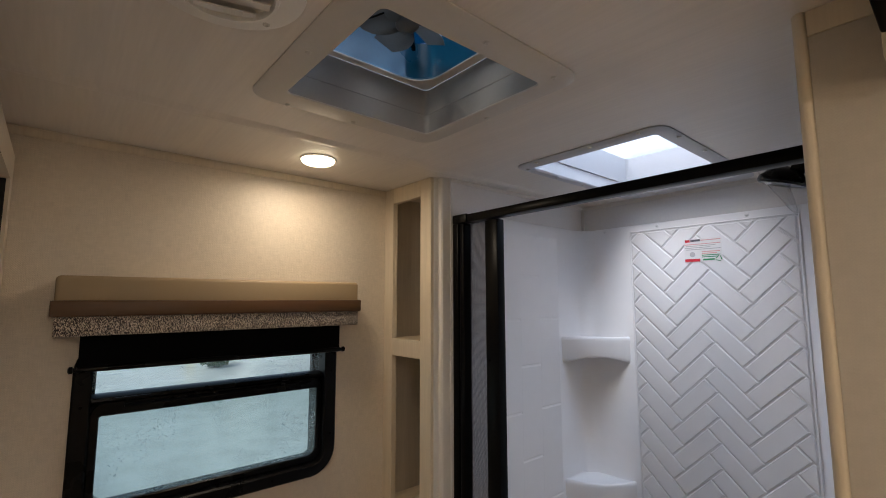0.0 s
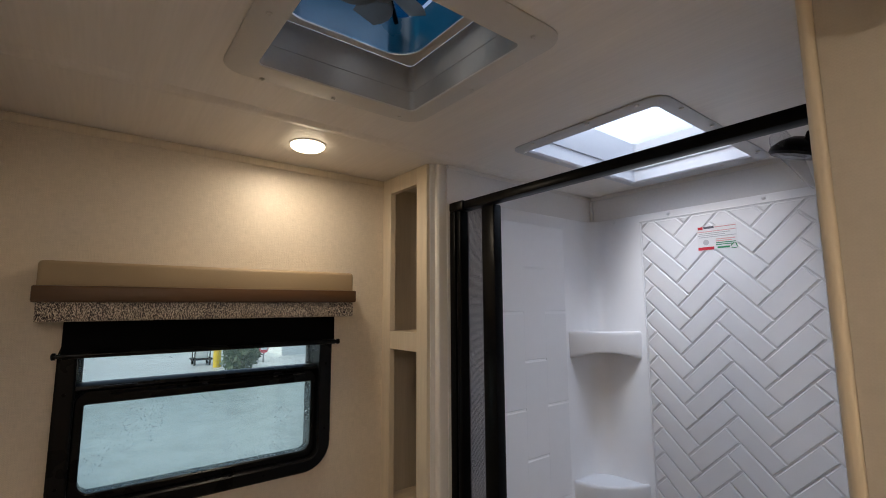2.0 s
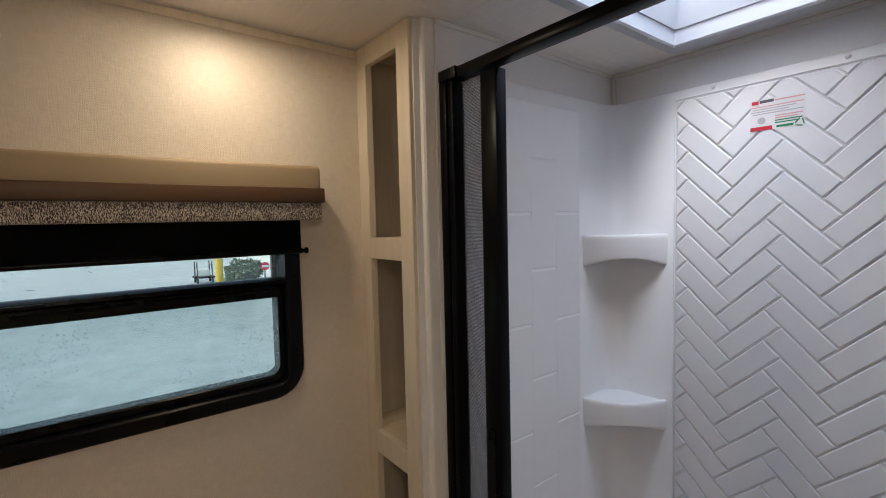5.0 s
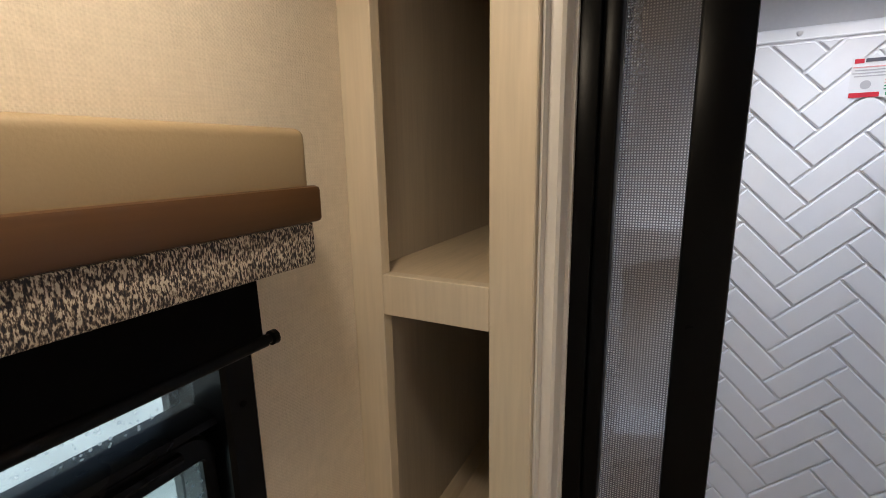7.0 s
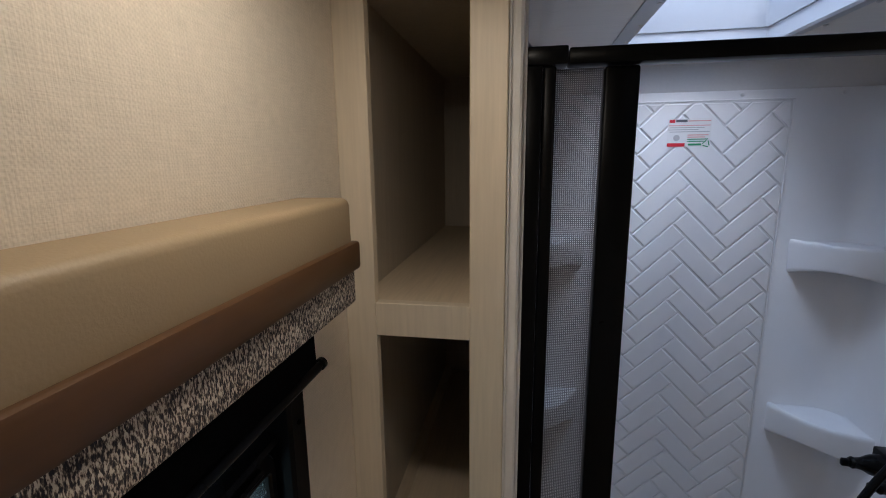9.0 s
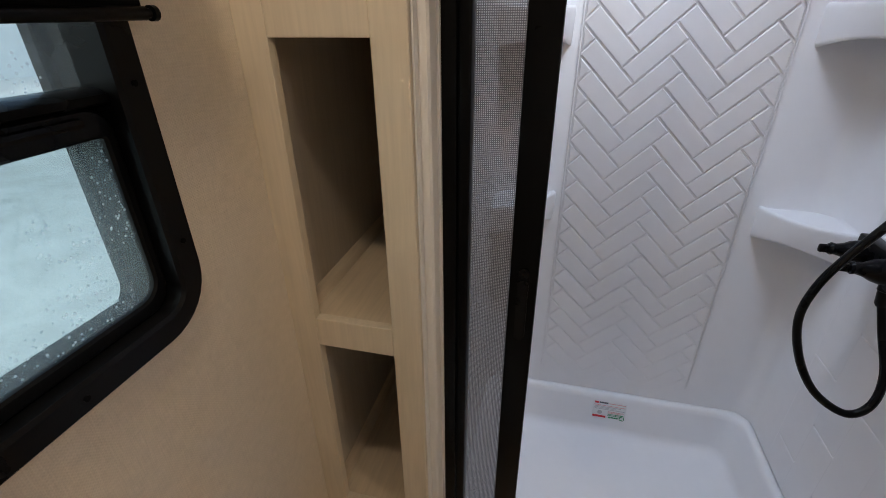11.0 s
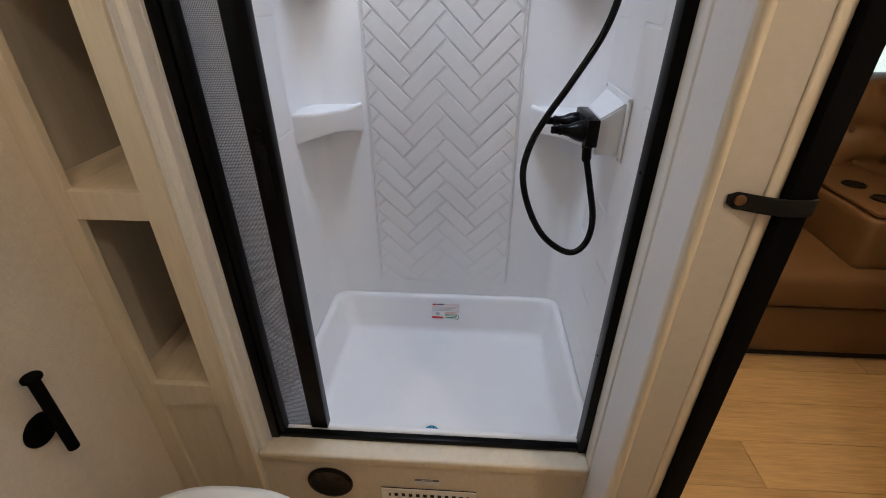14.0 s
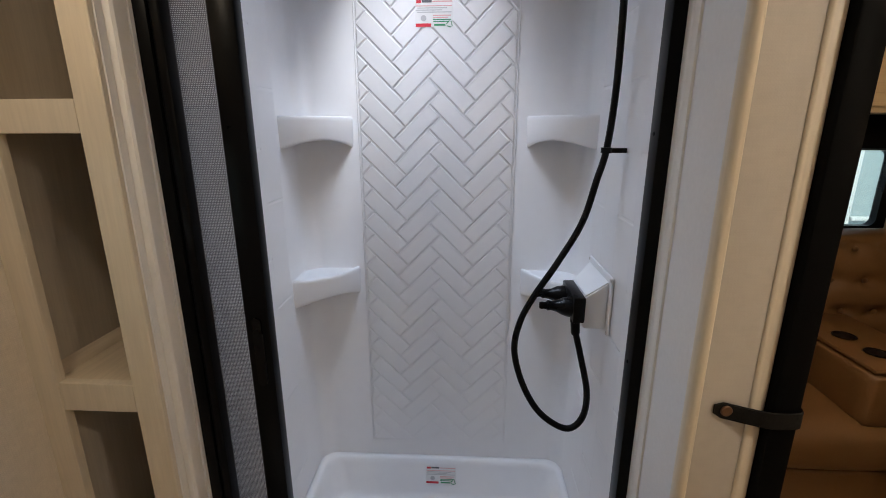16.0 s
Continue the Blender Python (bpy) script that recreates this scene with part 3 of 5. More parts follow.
for x in (0.325, 0.77, 1.200):
    part("screw", cyl(B(), (x, 0.0162, 0.182), (x, 0.0148, 0.182), 0.003, n=10), M_STEEL, ap)

# ---- floor register, round cap and sticker in the threshold ----
reg = thing("floor_register", (0.765, 0.0250, -0.0250), "white louvred heating register low in the threshold", "register")
RX0, RX1, RZ0, RZ1 = 0.634, 0.912, -0.058, 0.060
bm = box(B(), RX0, RX1, 0.0225, 0.0255, RZ0, RZ1, 0.0012, 1)
# no duct is built: the plate's near-black stands for its shade
part("back_plate", bm, M_DARK, reg, "near-black plate painting the duct's shade behind the slots")
fr = B()
box(fr, RX0, RX1, 0.0190, 0.0224, RZ1 - 0.020, RZ1, 0.001, 1)
box(fr, RX0, RX1, 0.0190, 0.0224, RZ0, RZ0 + 0.020, 0.001, 1)
box(fr, RX0, RX0 + 0.022, 0.0191, 0.0224, RZ0 + 0.020, RZ1 - 0.020)
box(fr, RX1 - 0.022, RX1, 0.0191, 0.0224, RZ0 + 0.020, RZ1 - 0.020)
part("frame", fr, M_PLAS, reg)
for i in range(11):
    x = RX0 + 0.022 + (i + 0.5) * (RX1 - RX0 - 0.044) / 11
    part("slat", box(B(), x - 0.005, x + 0.005, 0.0194, 0.0224, RZ0 + 0.020, RZ1 - 0.020), M_PLAS, reg)
for z in (-0.016, 0.016):
    part("cross_bar", box(B(), RX0 + 0.022, RX1 - 0.022, 0.0197, 0.0224, z - 0.004, z + 0.004), M_PLAS, reg)
cap = thing("pipe_cap", (0.484, 0.0240, 0.068), "round black plastic access cap in the threshold", "cap")
part("disc", lathe(B(), (0.484, 0.0258, 0.068), (0, -1, 0), [(0.067, 0), (0.067, 0.004), (0.064, 0.007), (0.057, 0.008), (0.054, 0.006)], 36), M_BLACKP, cap)
st = thing("notice_sticker", (0.769, 0.0255, 0.092), "small white notice sticker above the register", "sticker")
part("film", box(B(), 0.734, 0.804, 0.0252, 0.0258, 0.078, 0.106), M_PAPER, st)
part("heading_bar", box(B(), 0.734, 0.804, 0.0246, 0.0251, 0.096, 0.106), M_INK, st, "dark printed heading bar")
for k in range(3):
    part("text_bar", box(B(), 0.738, 0.800 - 0.01 * (k == 2), 0.0247, 0.0251, 0.090 - 0.005 * k, 0.0922 - 0.005 * k), M_GREY, st, "unreadable grey print")
tx = bpy.data.curves.new("heading", "FONT")
tx.body, tx.size, tx.align_x, tx.align_y, tx.extrude = "NOTICE", 0.009, "CENTER", "CENTER", 0.0001
to = new("heading_text", tx)
to.data.materials.append(M_PAPER)
to.parent = st
to.matrix_local = pose(0.001, -0.0013, 0.009, 90, 0, 0)

# ---- moulded shower surround ----
sur = thing("shower_surround", (0.78, 0.77, 0.22), "glossy white moulded acrylic shower surround with tile pattern", "shower wall")
XL, XR, YB, Z0, Z1 = 0.3235, 1.2365, 0.764, 0.2235, 1.900
CR = 0.06
plan = [(XL, 0.1085), (XL, YB - CR)]
for i in range(1, 10):
    a = radians(180 - 90 * i / 10)
    plan.append((XL + CR + CR * math.cos(a), YB - CR + CR * math.sin(a)))
plan += [(XL + CR, YB), (XR - CR, YB)]
for i in range(1, 10):
    a = radians(90 - 90 * i / 10)
    plan.append((XR - CR + CR * math.cos(a), YB - CR + CR * math.sin(a)))
plan += [(XR, YB - CR), (XR, 0.1085)]
bm = B()
ring = plan
lo = [bm.verts.new((x, y, Z0)) for x, y in ring]
hi = [bm.verts.new((x, y, Z1 - 0.006)) for x, y in ring]
cx_, cy_ = 0.78, 0.4
tp = [bm.verts.new((x + 0.004 * (1 if x > cx_ else -1) * (abs(x - cx_) > 0.30), y + 0.004 * (y > 0.6), Z1)) for x, y in ring]
ob_ = [bm.verts.new((min(max(x + (0.009 if x > cx_ else -0.009) * (abs(x - cx_) > 0.25), 0.3183), 1.2417), min(y + 0.009 * (y > 0.6), BY - 0.0006), Z1)) for x, y in ring]
skin(bm, [lo, hi, tp, ob_], closed=False)
part("shell", bm, M_ACRY, sur, smooth=45)

for x in (0.42, 0.62, 0.895, 1.14):
    part("screw_cap", lathe(B(), (x, YB - 0.0005, 1.8885), (0, -1, 0), [(0.006, 0), (0.0055, 0.002), (0.003, 0.0032)], 14), M_ACRY, sur)
# herringbone field on the back, cut to its border
HX0, HX1, HZ0, HZ1 = 0.524, 1.020, 0.290, 1.872
part("field", box(B(), HX0, HX1, YB - 0.0015, YB + 0.002, HZ0, HZ1, 0.0005, 1), M_ACRY, sur)
bd = B()
for q in ((HX0 - 0.005, HX0, HZ0, HZ1), (HX1, HX1 + 0.005, HZ0, HZ1), (HX0 - 0.005, HX1 + 0.005, HZ1, HZ1 + 0.005)):
    box(bd, q[0], q[1], YB - 0.0042, YB - 0.0005, q[2], q[3], 0.0018, 2)
part("border", bd, M_ACRY, sur)


def clip_poly(poly, axis, value, keep_less):
    out = []
    for i, p in enumerate(poly):
        q = poly[(i + 1) % len(poly)]
        pin, qin = (p[axis] <= value) == keep_less, (q[axis] <= value) == keep_less
        if pin:
            out.append(p)
        if pin != qin:
            t = (value - p[axis]) / (q[axis] - p[axis])
            out.append((p[0] + t * (q[0] - p[0]), p[1] + t * (q[1] - p[1])))
    return out


def inset_poly(poly, d):
    out, n = [], len(poly)
    for i in range(n):
        p0, p1, p2 = Vector(poly[i - 1]), Vector(poly[i]), Vector(poly[(i + 1) % n])
        a, b = (p1 - p0).normalized(), (p2 - p1).normalized()
        na, nb = Vector((-a.y, a.x)), Vector((-b.y, b.x))
        k = (na + nb)
        m_ = k / max(0.35, k.dot(na)) if k.length > 1e-6 else na
        out.append(tuple(p1 + m_ * d))
    return out


def area2(poly):
    return 0.5 * sum(p[0] * q[1] - q[0] * p[1] for p, q in zip(poly, poly[1:] + poly[:1]))


def raised_tile(poly, place, up):
    """A chamfered slab over poly; place(u, v, h) gives the room point."""
    bm = B()
    l0 = [bm.verts.new(place(u, v, 0)) for u, v in poly]
    l1 = [bm.verts.new(place(u, v, up * 0.55)) for u, v in poly]
    l2 = [bm.verts.new(place(u, v, up)) for u, v in inset_poly(poly, 0.0025)]
    skin(bm, [l0, l1, l2])
    return bm


HW = 0.1117             # width of one zigzag arm
BL, BW, GAP = HW * math.sqrt(2), 0.0769 / math.sqrt(2), 0.0045
ZSTEP = BW * math.sqrt(2)
Z_PHASE, X_SPINE = 1.726 - HW, 0.784
s2 = math.sqrt(0.5)
tiles = []
for k in range(-60, 61):
    for m_ in range(-4, 5):
        for kind in (0, 1):
            ax, ay = k * BW + m_ * BL, k * BW - m_ * BL
            if kind == 0:
                rect = [(ax, ay), (ax + BL, ay), (ax + BL, ay + BW), (ax, ay + BW)]
            else:
                rect = [(ax, ay + BW), (ax + BW, ay + BW), (ax + BW, ay + BW + BL), (ax, ay + BW + BL)]
            g = GAP / 2
            xs_, ys_ = [p[0] for p in rect], [p[1] for p in rect]
            rect = [(min(xs_) + g, min(ys_) + g), (max(xs_) - g, min(ys_) + g), (max(xs_) - g, max(ys_) - g), (min(xs_) + g, max(ys_) - g)]
            poly = [((x - y) * s2 + X_SPINE - HW, (x + y) * s2 + Z_PHASE) for x, y in rect]
            for axis, v, less in ((0, HX0 + 0.004, False), (0, HX1 - 0.004, True), (1, HZ0 + 0.004, False), (1, HZ1 - 0.004, True)):
                poly = clip_poly(poly, axis, v, less) if poly else poly
            if len(poly) > 2 and area2(poly) > 0.00012:
                tiles.append(poly)
for poly in tiles:
    # the moulding grows shallower towards the pan
    mid = sum(p[1] for p in poly) / len(poly)
    part("tile", raised_tile(poly, lambda u, v, h: (u, YB - 0.0015 - h, v), 0.0046 * min(1.0, max(0.30, (mid - 0.20) / 0.45))), M_ACRY, sur, smooth=0)

# upright bond on both side walls
for side in (0, 1):
    for c in range(5):
        y0 = (0.112, 0.152, 0.258, 0.367, 0.472)[c]
        y1 = (0.152, 0.258, 0.367, 0.472, 0.582)[c]
        zz = (1.561 if c % 2 == 0 else 1.710) - 0.3045 * 6
        for i in range(9):
            a, b = max(zz + i * 0.3045, 0.250), min(zz + (i + 1) * 0.3045, 1.862)
            if b - a < 0.03:
                continue
            g = 0.0028
            h = -0.0019
            poly = [(y0 + h, a + g), (y1 - h, a + g), (y1 - h, b - g), (y0 + h, b - g)]
            if side == 0:
                pl = lambda u, v, h: (XL - 0.0005 + h, u, v)
            else:
                pl = lambda u, v, h: (XR + 0.0005 - h, u, v)
            part("tile", raised_tile(poly, pl, 0.0020), M_ACRY, sur, smooth=0)


def corner_shelf(side, ztop):
    """Moulded bowl shelf in a back corner."""
    bm = B()
    s = 1 if side == 0 else -1
    xw = XL if side == 0 else XR
    n = 16
    front = []
    for i in range(n + 1):
        t = i / n
        x = 0.180 * t
        y = (YB - 0.168) * (1 - t) + (YB + 0.002) * t
        bul = 0.040 * math.sin(math.pi * t)
        front.append((x + bul * 0.62, y - bul * 0.78))
    def ring_at(f, z, arch=0.0):
        ctr = (0.02, YB - 0.01)
        pts = [(ctr[0] + (x - ctr[0]) * f, ctr[1] + (y - ctr[1]) * f, z + arch * math.sin(math.pi * i / n)) for i, (x, y) in enumerate(front)]
        pts.append((0.0, YB + 0.004, z))
        return [bm.verts.new((xw + s * max(px, -0.003), py, pz)) for px, py, pz in pts]
    loops = [ring_at(0.20, ztop - 0.050), ring_at(0.45, ztop - 0.054), ring_at(0.70, ztop - 0.062, 0.004), ring_at(0.86, ztop - 0.078, 0.014), ring_at(0.93, ztop - 0.092, 0.022), ring_at(0.955, ztop - 0.096, 0.025), ring_at(0.972, ztop - 0.094, 0.025), ring_at(0.982, ztop - 0.084, 0.020), ring_at(1.0, ztop - 0.014), ring_at(0.996, ztop - 0.006), ring_at(0.98, ztop - 0.001), ring_at(0.95, ztop), ring_at(0.85, ztop - 0.005), ring_at(0.40, ztop - 0.007)]
    skin(bm, loops)
    part("corner_shelf", bm, M_ACRY, sur, "moulded white corner shelf", smooth=70)


for side in (0, 1):
    for z in (1.494, 0.992):
        corner_shelf(side, z)


def label_sticker(name, x0, x1, z0, z1, y, text):
    lab = thing(name, ((x0 + x1) / 2, y, z0), text, "sticker")
    w, h = x1 - x0, z1 - z0
    def bar(nm, u0, u1, v0, v1, m, lb=""):
        part(nm, box(B(), x0 + u0 * w, x0 + u1 * w, y - 0.0011, y - 0.0006, z0 + v0 * h, z0 + v1 * h), m, lab, lb)
    part("film", box(B(), x0, x1, y - 0.0005, y, z0, z1), M_PAPER, lab, "clear film")
    bar("logo_shape", 0.03, 0.16, 0.86, 0.97, M_RED, "red logo shape")
    bar("title_bar", 0.18, 0.44, 0.88, 0.97, M_INK, "dark title print")
    bar("print_line", 0.46, 0.98, 0.90, 0.935, M_PINK, "pale red print")
    for k in range(4):
        bar("print_line", 0.02 if k % 2 == 0 else 0.05, 0.97 - 0.13 * (k % 3), 0.745 - 0.075 * k, 0.775 - 0.075 * k, M_PINK if k == 0 else M_GREY, "unreadable print")
    bar("warning_bar", 0.01, 0.42, 0.01, 0.13, M_RED, "red warning bar")
    for k in range(4):
        bar("print_line", 0.47, 0.95 - 0.08 * (k % 2), 0.40 - 0.075 * k, 0.435 - 0.075 * k, M_GREEN if k > 1 else M_PINK, "unreadable print")
    bar("green_line", 0.50, 0.80, 0.04, 0.11, M_GREEN, "green print")
    sym = B()
    cx, cz, rr_ = x0 + 0.91 * w, z0 + 0.10 * h, 0.085 * w
    for k in range(3):
        a = radians(90 + 120 * k)
        b = radians(90 + 120 * k + 92)
        p, q = Vector((cx + rr_ * math.cos(a), y - 0.0009, cz + rr_ * math.sin(a))), Vector((cx + rr_ * math.cos(b), y - 0.0009, cz + rr_ * math.sin(b)))
        cyl(sym, p, q, 0.0014 if w < 0.115 else 0.0016, n=6)
    part("recycling_mark", sym, M_GREEN, lab, "green recycling arrows")
    ci = B()
    cyl(ci, (x0 + 0.22 * w, y - 0.0006, z0 + 0.32 * h), (x0 + 0.22 * w, y - 0.0011, z0 + 0.32 * h), 0.075 * w, n=18)
    part("round_mark", ci, M_GREY, lab, "grey round mark")
    return lab


label_sticker("warning_label", 0.710, 0.823, 1.752, 1.828, YB - 0.0064, "clear warning label with red and green print on the shower wall")
pan_label = label_sticker("warning_label", 0.726, 0.842, 0.122, 0.194, 0.7290, "clear warning label with red and green print on the shower pan")

pan_label.matrix_world = pose(0.784, 0.7290, 0.122, -7.8)

# ---- shower frame with pleated screen ----
sf = thing("shower_screen", (0.78, 0.07, 0.2), "black aluminium shower frame with retractable mesh screen, mostly open", "shower screen")
part("wall_channel", box(B(), 0.3060, 0.3400, 0.066, 0.108, 0.2005, 1.8570, 0.002), M_BLACK, sf)
part("cassette", box(B(), 0.3410, 0.3600, 0.070, 0.104, 0.2190, 1.8570, 0.004, 3), M_BLACK, sf)
part("corner_cap", box(B(), 0.3060, 0.3760, 0.0645, 0.108, 1.8575, 1.8835, 0.003), M_BLACKP, sf)
part("top_rail", box(B(), 0.3765, 1.1885, 0.068, 0.104, 1.8570, 1.8810, 0.004), M_BLACK, sf)
part("bottom_rail", box(B(), 0.3405, 1.1885, 0.070, 0.0905, 0.2005, 0.2180, 0.003), M_BLACK, sf)
part("jamb", box(B(), 1.1890, 1.2345, 0.066, 0.105, 0.2005, 1.8810, 0.004), M_BLACK, sf)
pb = part("pull_bar", box(B(), 0.4310, 0.4800, 0.086, 0.116, 0.2260, 1.8565, 0.004), M_BLACK, sf)
gp = B()
skin(gp, [[gp.verts.new((u, 0.0860 + dy, 1.02 + v)) for u, v in rrect(0.446, 0.465, -0.075, 0.075, 0.009)] for dy in (-0.005, 0.002)])
part("finger_grip", gp, M_BLACKP, pb, "long black finger pull")
mc_ = B()
mc_.faces.new([mc_.verts.new(p) for p in ((0.3602, 0.0980, 0.2185), (0.4308, 0.0980, 0.2185), (0.4308, 0.0980, 1.8565), (0.3602, 0.0980, 1.8565))])
part("mesh_cloth", mc_, M_MESH, sf, "grey-black woven mesh cloth", smooth=0)
for z in (0.55, 1.02, 1.45):
    part("screw", cyl(B(), (1.1895, 0.085, z), (1.1880, 0.085, z), 0.0035, n=10), M_BLACKM, sf)

# ---- shower valve, hose and head ----
vb = thing("vacuum_breaker_box", (1.22, 0.40, 0.97), "white plastic mounting box on the shower wall", "mounting box")
part("back_plate", box(B(), 1.2265, 1.2335, 0.335, 0.548, 0.952, 1.104, 0.003), M_ACRY, vb)
bm = B()
l0 = [bm.verts.new((1.2262, y, z)) for y, z in ((0.347, 0.964), (0.536, 0.964), (0.536, 1.092), (0.347, 1.092))]
l1 = [bm.verts.new((1.168, y, z)) for y, z in ((0.347, 0.966), (0.480, 0.966), (0.480, 1.052), (0.347, 1.052))]
skin(bm, [l0, l1])
bmesh.ops.bevel(bm, geom=bm.edges[:], offset=0.004, segments=2, affect="EDGES")
part("housing", bm, M_ACRY, vb)
for y, z in ((0.341, 1.097), (0.541, 1.097), (0.341, 0.958), (0.541, 0.958)):
    part("screw", cyl(B(), (1.2268, y, z), (1.2250, y, z), 0.0042, n=12), M_STEEL, vb)
va = thing("shower_valve", (1.15, 0.38, 0.98), "black two-lever shower faucet", "faucet")
part("body", box(B(), 1.138, 1.1675, 0.325, 0.468, 0.990, 1.056, 0.004), M_BLACKP, va)
for y in (0.354, 0.438):
    kn = part("lever", lathe(B(), (1.138, y, 1.022), (-1, 0, 0.06), [(0.026, 0), (0.026, 0.006), (0.022, 0.022), (0.015, 0.036), (0.012, 0.050), (0.0135, 0.058), (0.010, 0.063)], 20), M_BLACKP, va)
    tip = B()
    box(tip, 1.058, 1.080, y - 0.006, y + 0.006, 1.016, 1.034, 0.004)
    part("tip", tip, M_BLACKP, kn)
part("outlet", lathe(B(), (1.150, 0.350, 0.996), (0, 0, -1), [(0.013, 0), (0.013, 0.012), (0.010, 0.014)], 16), M_BLACKP, va)
HOSE = [(1.150, 0.350, 0.985), (1.150, 0.345, 0.965), (1.164, 0.325, 0.901), (1.176, 0.285, 0.822), (1.162, 0.260, 0.765), (1.122, 0.252, 0.741), (1.059, 0.260, 0.777), (1.015, 0.275, 0.847), (0.993, 0.290, 0.931), (1.005, 0.300, 1.002), (1.037, 0.308, 1.067), (1.087, 0.316, 1.146), (1.142, 0.328, 1.244), (1.170, 0.338, 1.342), (1.189, 0.346, 1.415), (1.198, 0.348, 1.540), (1.197, 0.346, 1.700), (1.190, 0.345, 1.835)]
hs = thing("shower_hose", (1.150, 0.350, 0.985), "glossy black shower hose hanging in a loop", "hose")
part("tube", tube(B(), spline(HOSE, 9), 0.0080, 12), M_BLACKP, hs, smooth=60)
part("ferrule", lathe(B(), (1.150, 0.350, 0.986), (0.05, -0.2, -1), [(0.0115, 0), (0.0115, 0.03), (0.009, 0.036)], 14), M_BLACKP, hs)
hc = thing("hose_clip", (1.222, 0.352, 1.405), "small black hose guide clip on the shower wall", "clip")
part("arm", box(B(), 1.199, 1.2335, 0.341, 0.353, 1.404, 1.415, 0.002), M_BLACKP, hc)
part("ring", lathe(B(), (1.1885, 0.346, 1.404), (0, 0, 1), [(0.0095, 0), (0.0125, 0), (0.0125, 0.012), (0.0095, 0.012)], 18), M_BLACKP, hc)
sh = thing("hand_shower", (1.22, 0.345, 1.85), "black hand shower in its holder, wrapped in clear bag", "shower head")
part("holder", box(B(), 1.196, 1.2335, 0.328, 0.362, 1.815, 1.865, 0.006, 3), M_BLACKP, sh)
part("wand", tube(B(), spline([(1.192, 0.345, 1.83), (1.165, 0.345, 1.875), (1.125, 0.348, 1.905), (1.10, 0.35, 1.913)], 6), 0.013, 14), M_BLACKP, sh)
part("head", lathe(B(), (1.088, 0.352, 1.916), (-0.30, 0.02, -0.95), [(0.014, 0), (0.032, 0.010), (0.045, 0.024), (0.047, 0.034), (0.042, 0.039)], 26), M_BLACKP, sh)
bag = B()
rnd_b = random.Random(4)
loops = []
for k in range(10):
    t = k / 9
    c = Vector((1.040 + 0.060 * t, 0.350, 1.916 - 0.100 * t * t))
    rr_ = 0.005 + 0.034 * math.sin(math.pi * min(1, 0.10 + t * 0.86)) ** 0.9
    loops.append([bag.verts.new(c + Vector((0, rr_ * math.cos(a) * (1 + rnd_b.uniform(-0.12, 0.12)), rr_ * math.sin(a) * (1 + rnd_b.uniform(-0.12, 0.12))))) for a in [2 * math.pi * i / 18 for i in range(18)]])
skin(bag, loops)
bgo = part("bag", bag, M_BAG, sh, "crumpled clear plastic bag", smooth=60)
bgo.visible_shadow = False

# ---- window with valance and shade ----
win = thing("window_1", (WX, -0.475, 1.12), "black-framed rain-speckled window with rounded corners", "window", kind="structure")
WO = (-0.798, -0.176, 1.128, 1.548)


def frame_ring(bm, outer, inner, x0, x1, ro, ri, lip=0.004, top=None):
    """Flat ring in the window wall's plane, rounded on the room side."""
    o = rrect(outer[0], outer[1], outer[2], outer[3], ro, 8)
    i = rrect(inner[0], inner[1], inner[2], inner[3], ri, 8, top)
    o2 = rrect(outer[0] + lip, outer[1] - lip, outer[2] + lip, outer[3] - lip, max(0.002, ro - lip), 8)
    i2 = rrect(inner[0] - lip, inner[1] + lip, inner[2] - lip, inner[3] + lip, ri + lip, 8, None if top is None else top + lip)
    L = [[bm.verts.new((x, y, z)) for y, z in pts] for x, pts in ((x0, i), (x0, o), (x1 - lip, o), (x1, o2), (x1, i2), (x1 - lip, i))]
    L.append(L[0])
    for a, b in zip(L, L[1:]):
        for k in range(len(a)):
            j = (k + 1) % len(a)
            bm.faces.new((a[k], a[j], b[j], b[k]))
    return bm


part("frame", frame_ring(B(), WO, (-0.763, -0.213, 1.162, 1.538), -0.012, WX + 0.014, 0.075, 0.03), M_BLACKP, win)
part("outer_flange", frame_ring(B(), (-0.7745, -0.1975, 1.1405, 1.5295), (-0.752, -0.222, 1.158, 1.522), -0.028, -0.013, 0.05, 0.03, 0.002), M_BLACKP, win)
part("sash", frame_ring(B(), (-0.7625, -0.2135, 1.1625, 1.402), (-0.745, -0.2275, 1.181, 1.371), 0.000, 0.038, 0.03, 0.026, 0.003, 0.004), M_BLACKP, win)
mb = part("meeting_rail", box(B(), -0.005, -0.001, -0.7625, -0.2135, 1.372, 1.416), M_BLACKP, win)
bm = B()
prof = [(0.000, 1.4025), (0.040, 1.4025), (0.044, 1.405), (0.042, 1.412), (0.032, 1.417), (0.0, 1.417)]
skin(bm, [[bm.verts.new((x, y, z)) for x, z in prof] for y in (-0.7622, -0.2138)])
part("sash_rail", bm, M_BLACKP, win)
bm = B()
prof = [(0.0385, 1.386), (0.044, 1.386), (0.046, 1.390), (0.044, 1.394), (0.0385, 1.395)]
skin(bm, [[bm.verts.new((x, y, z)) for x, z in prof] for y in (-0.70, -0.25)])
part("grip_rail", bm, M_BLACKP, win)
part("latch", box(B(), 0.0445, 0.050, -0.722, -0.650, 1.4035, 1.411, 0.002), M_BLACKP, win)
p1 = part("pane", box(B(), 0.028, 0.031, -0.7455, -0.2270, 1.1805, 1.3715), M_FOG, win, "rain-blurred lower pane")
p2 = part("pane", box(B(), 0.010, 0.013, -0.7628, -0.2132, 1.400, 1.5382), M_GLASS, win, "rain-speckled upper pane")
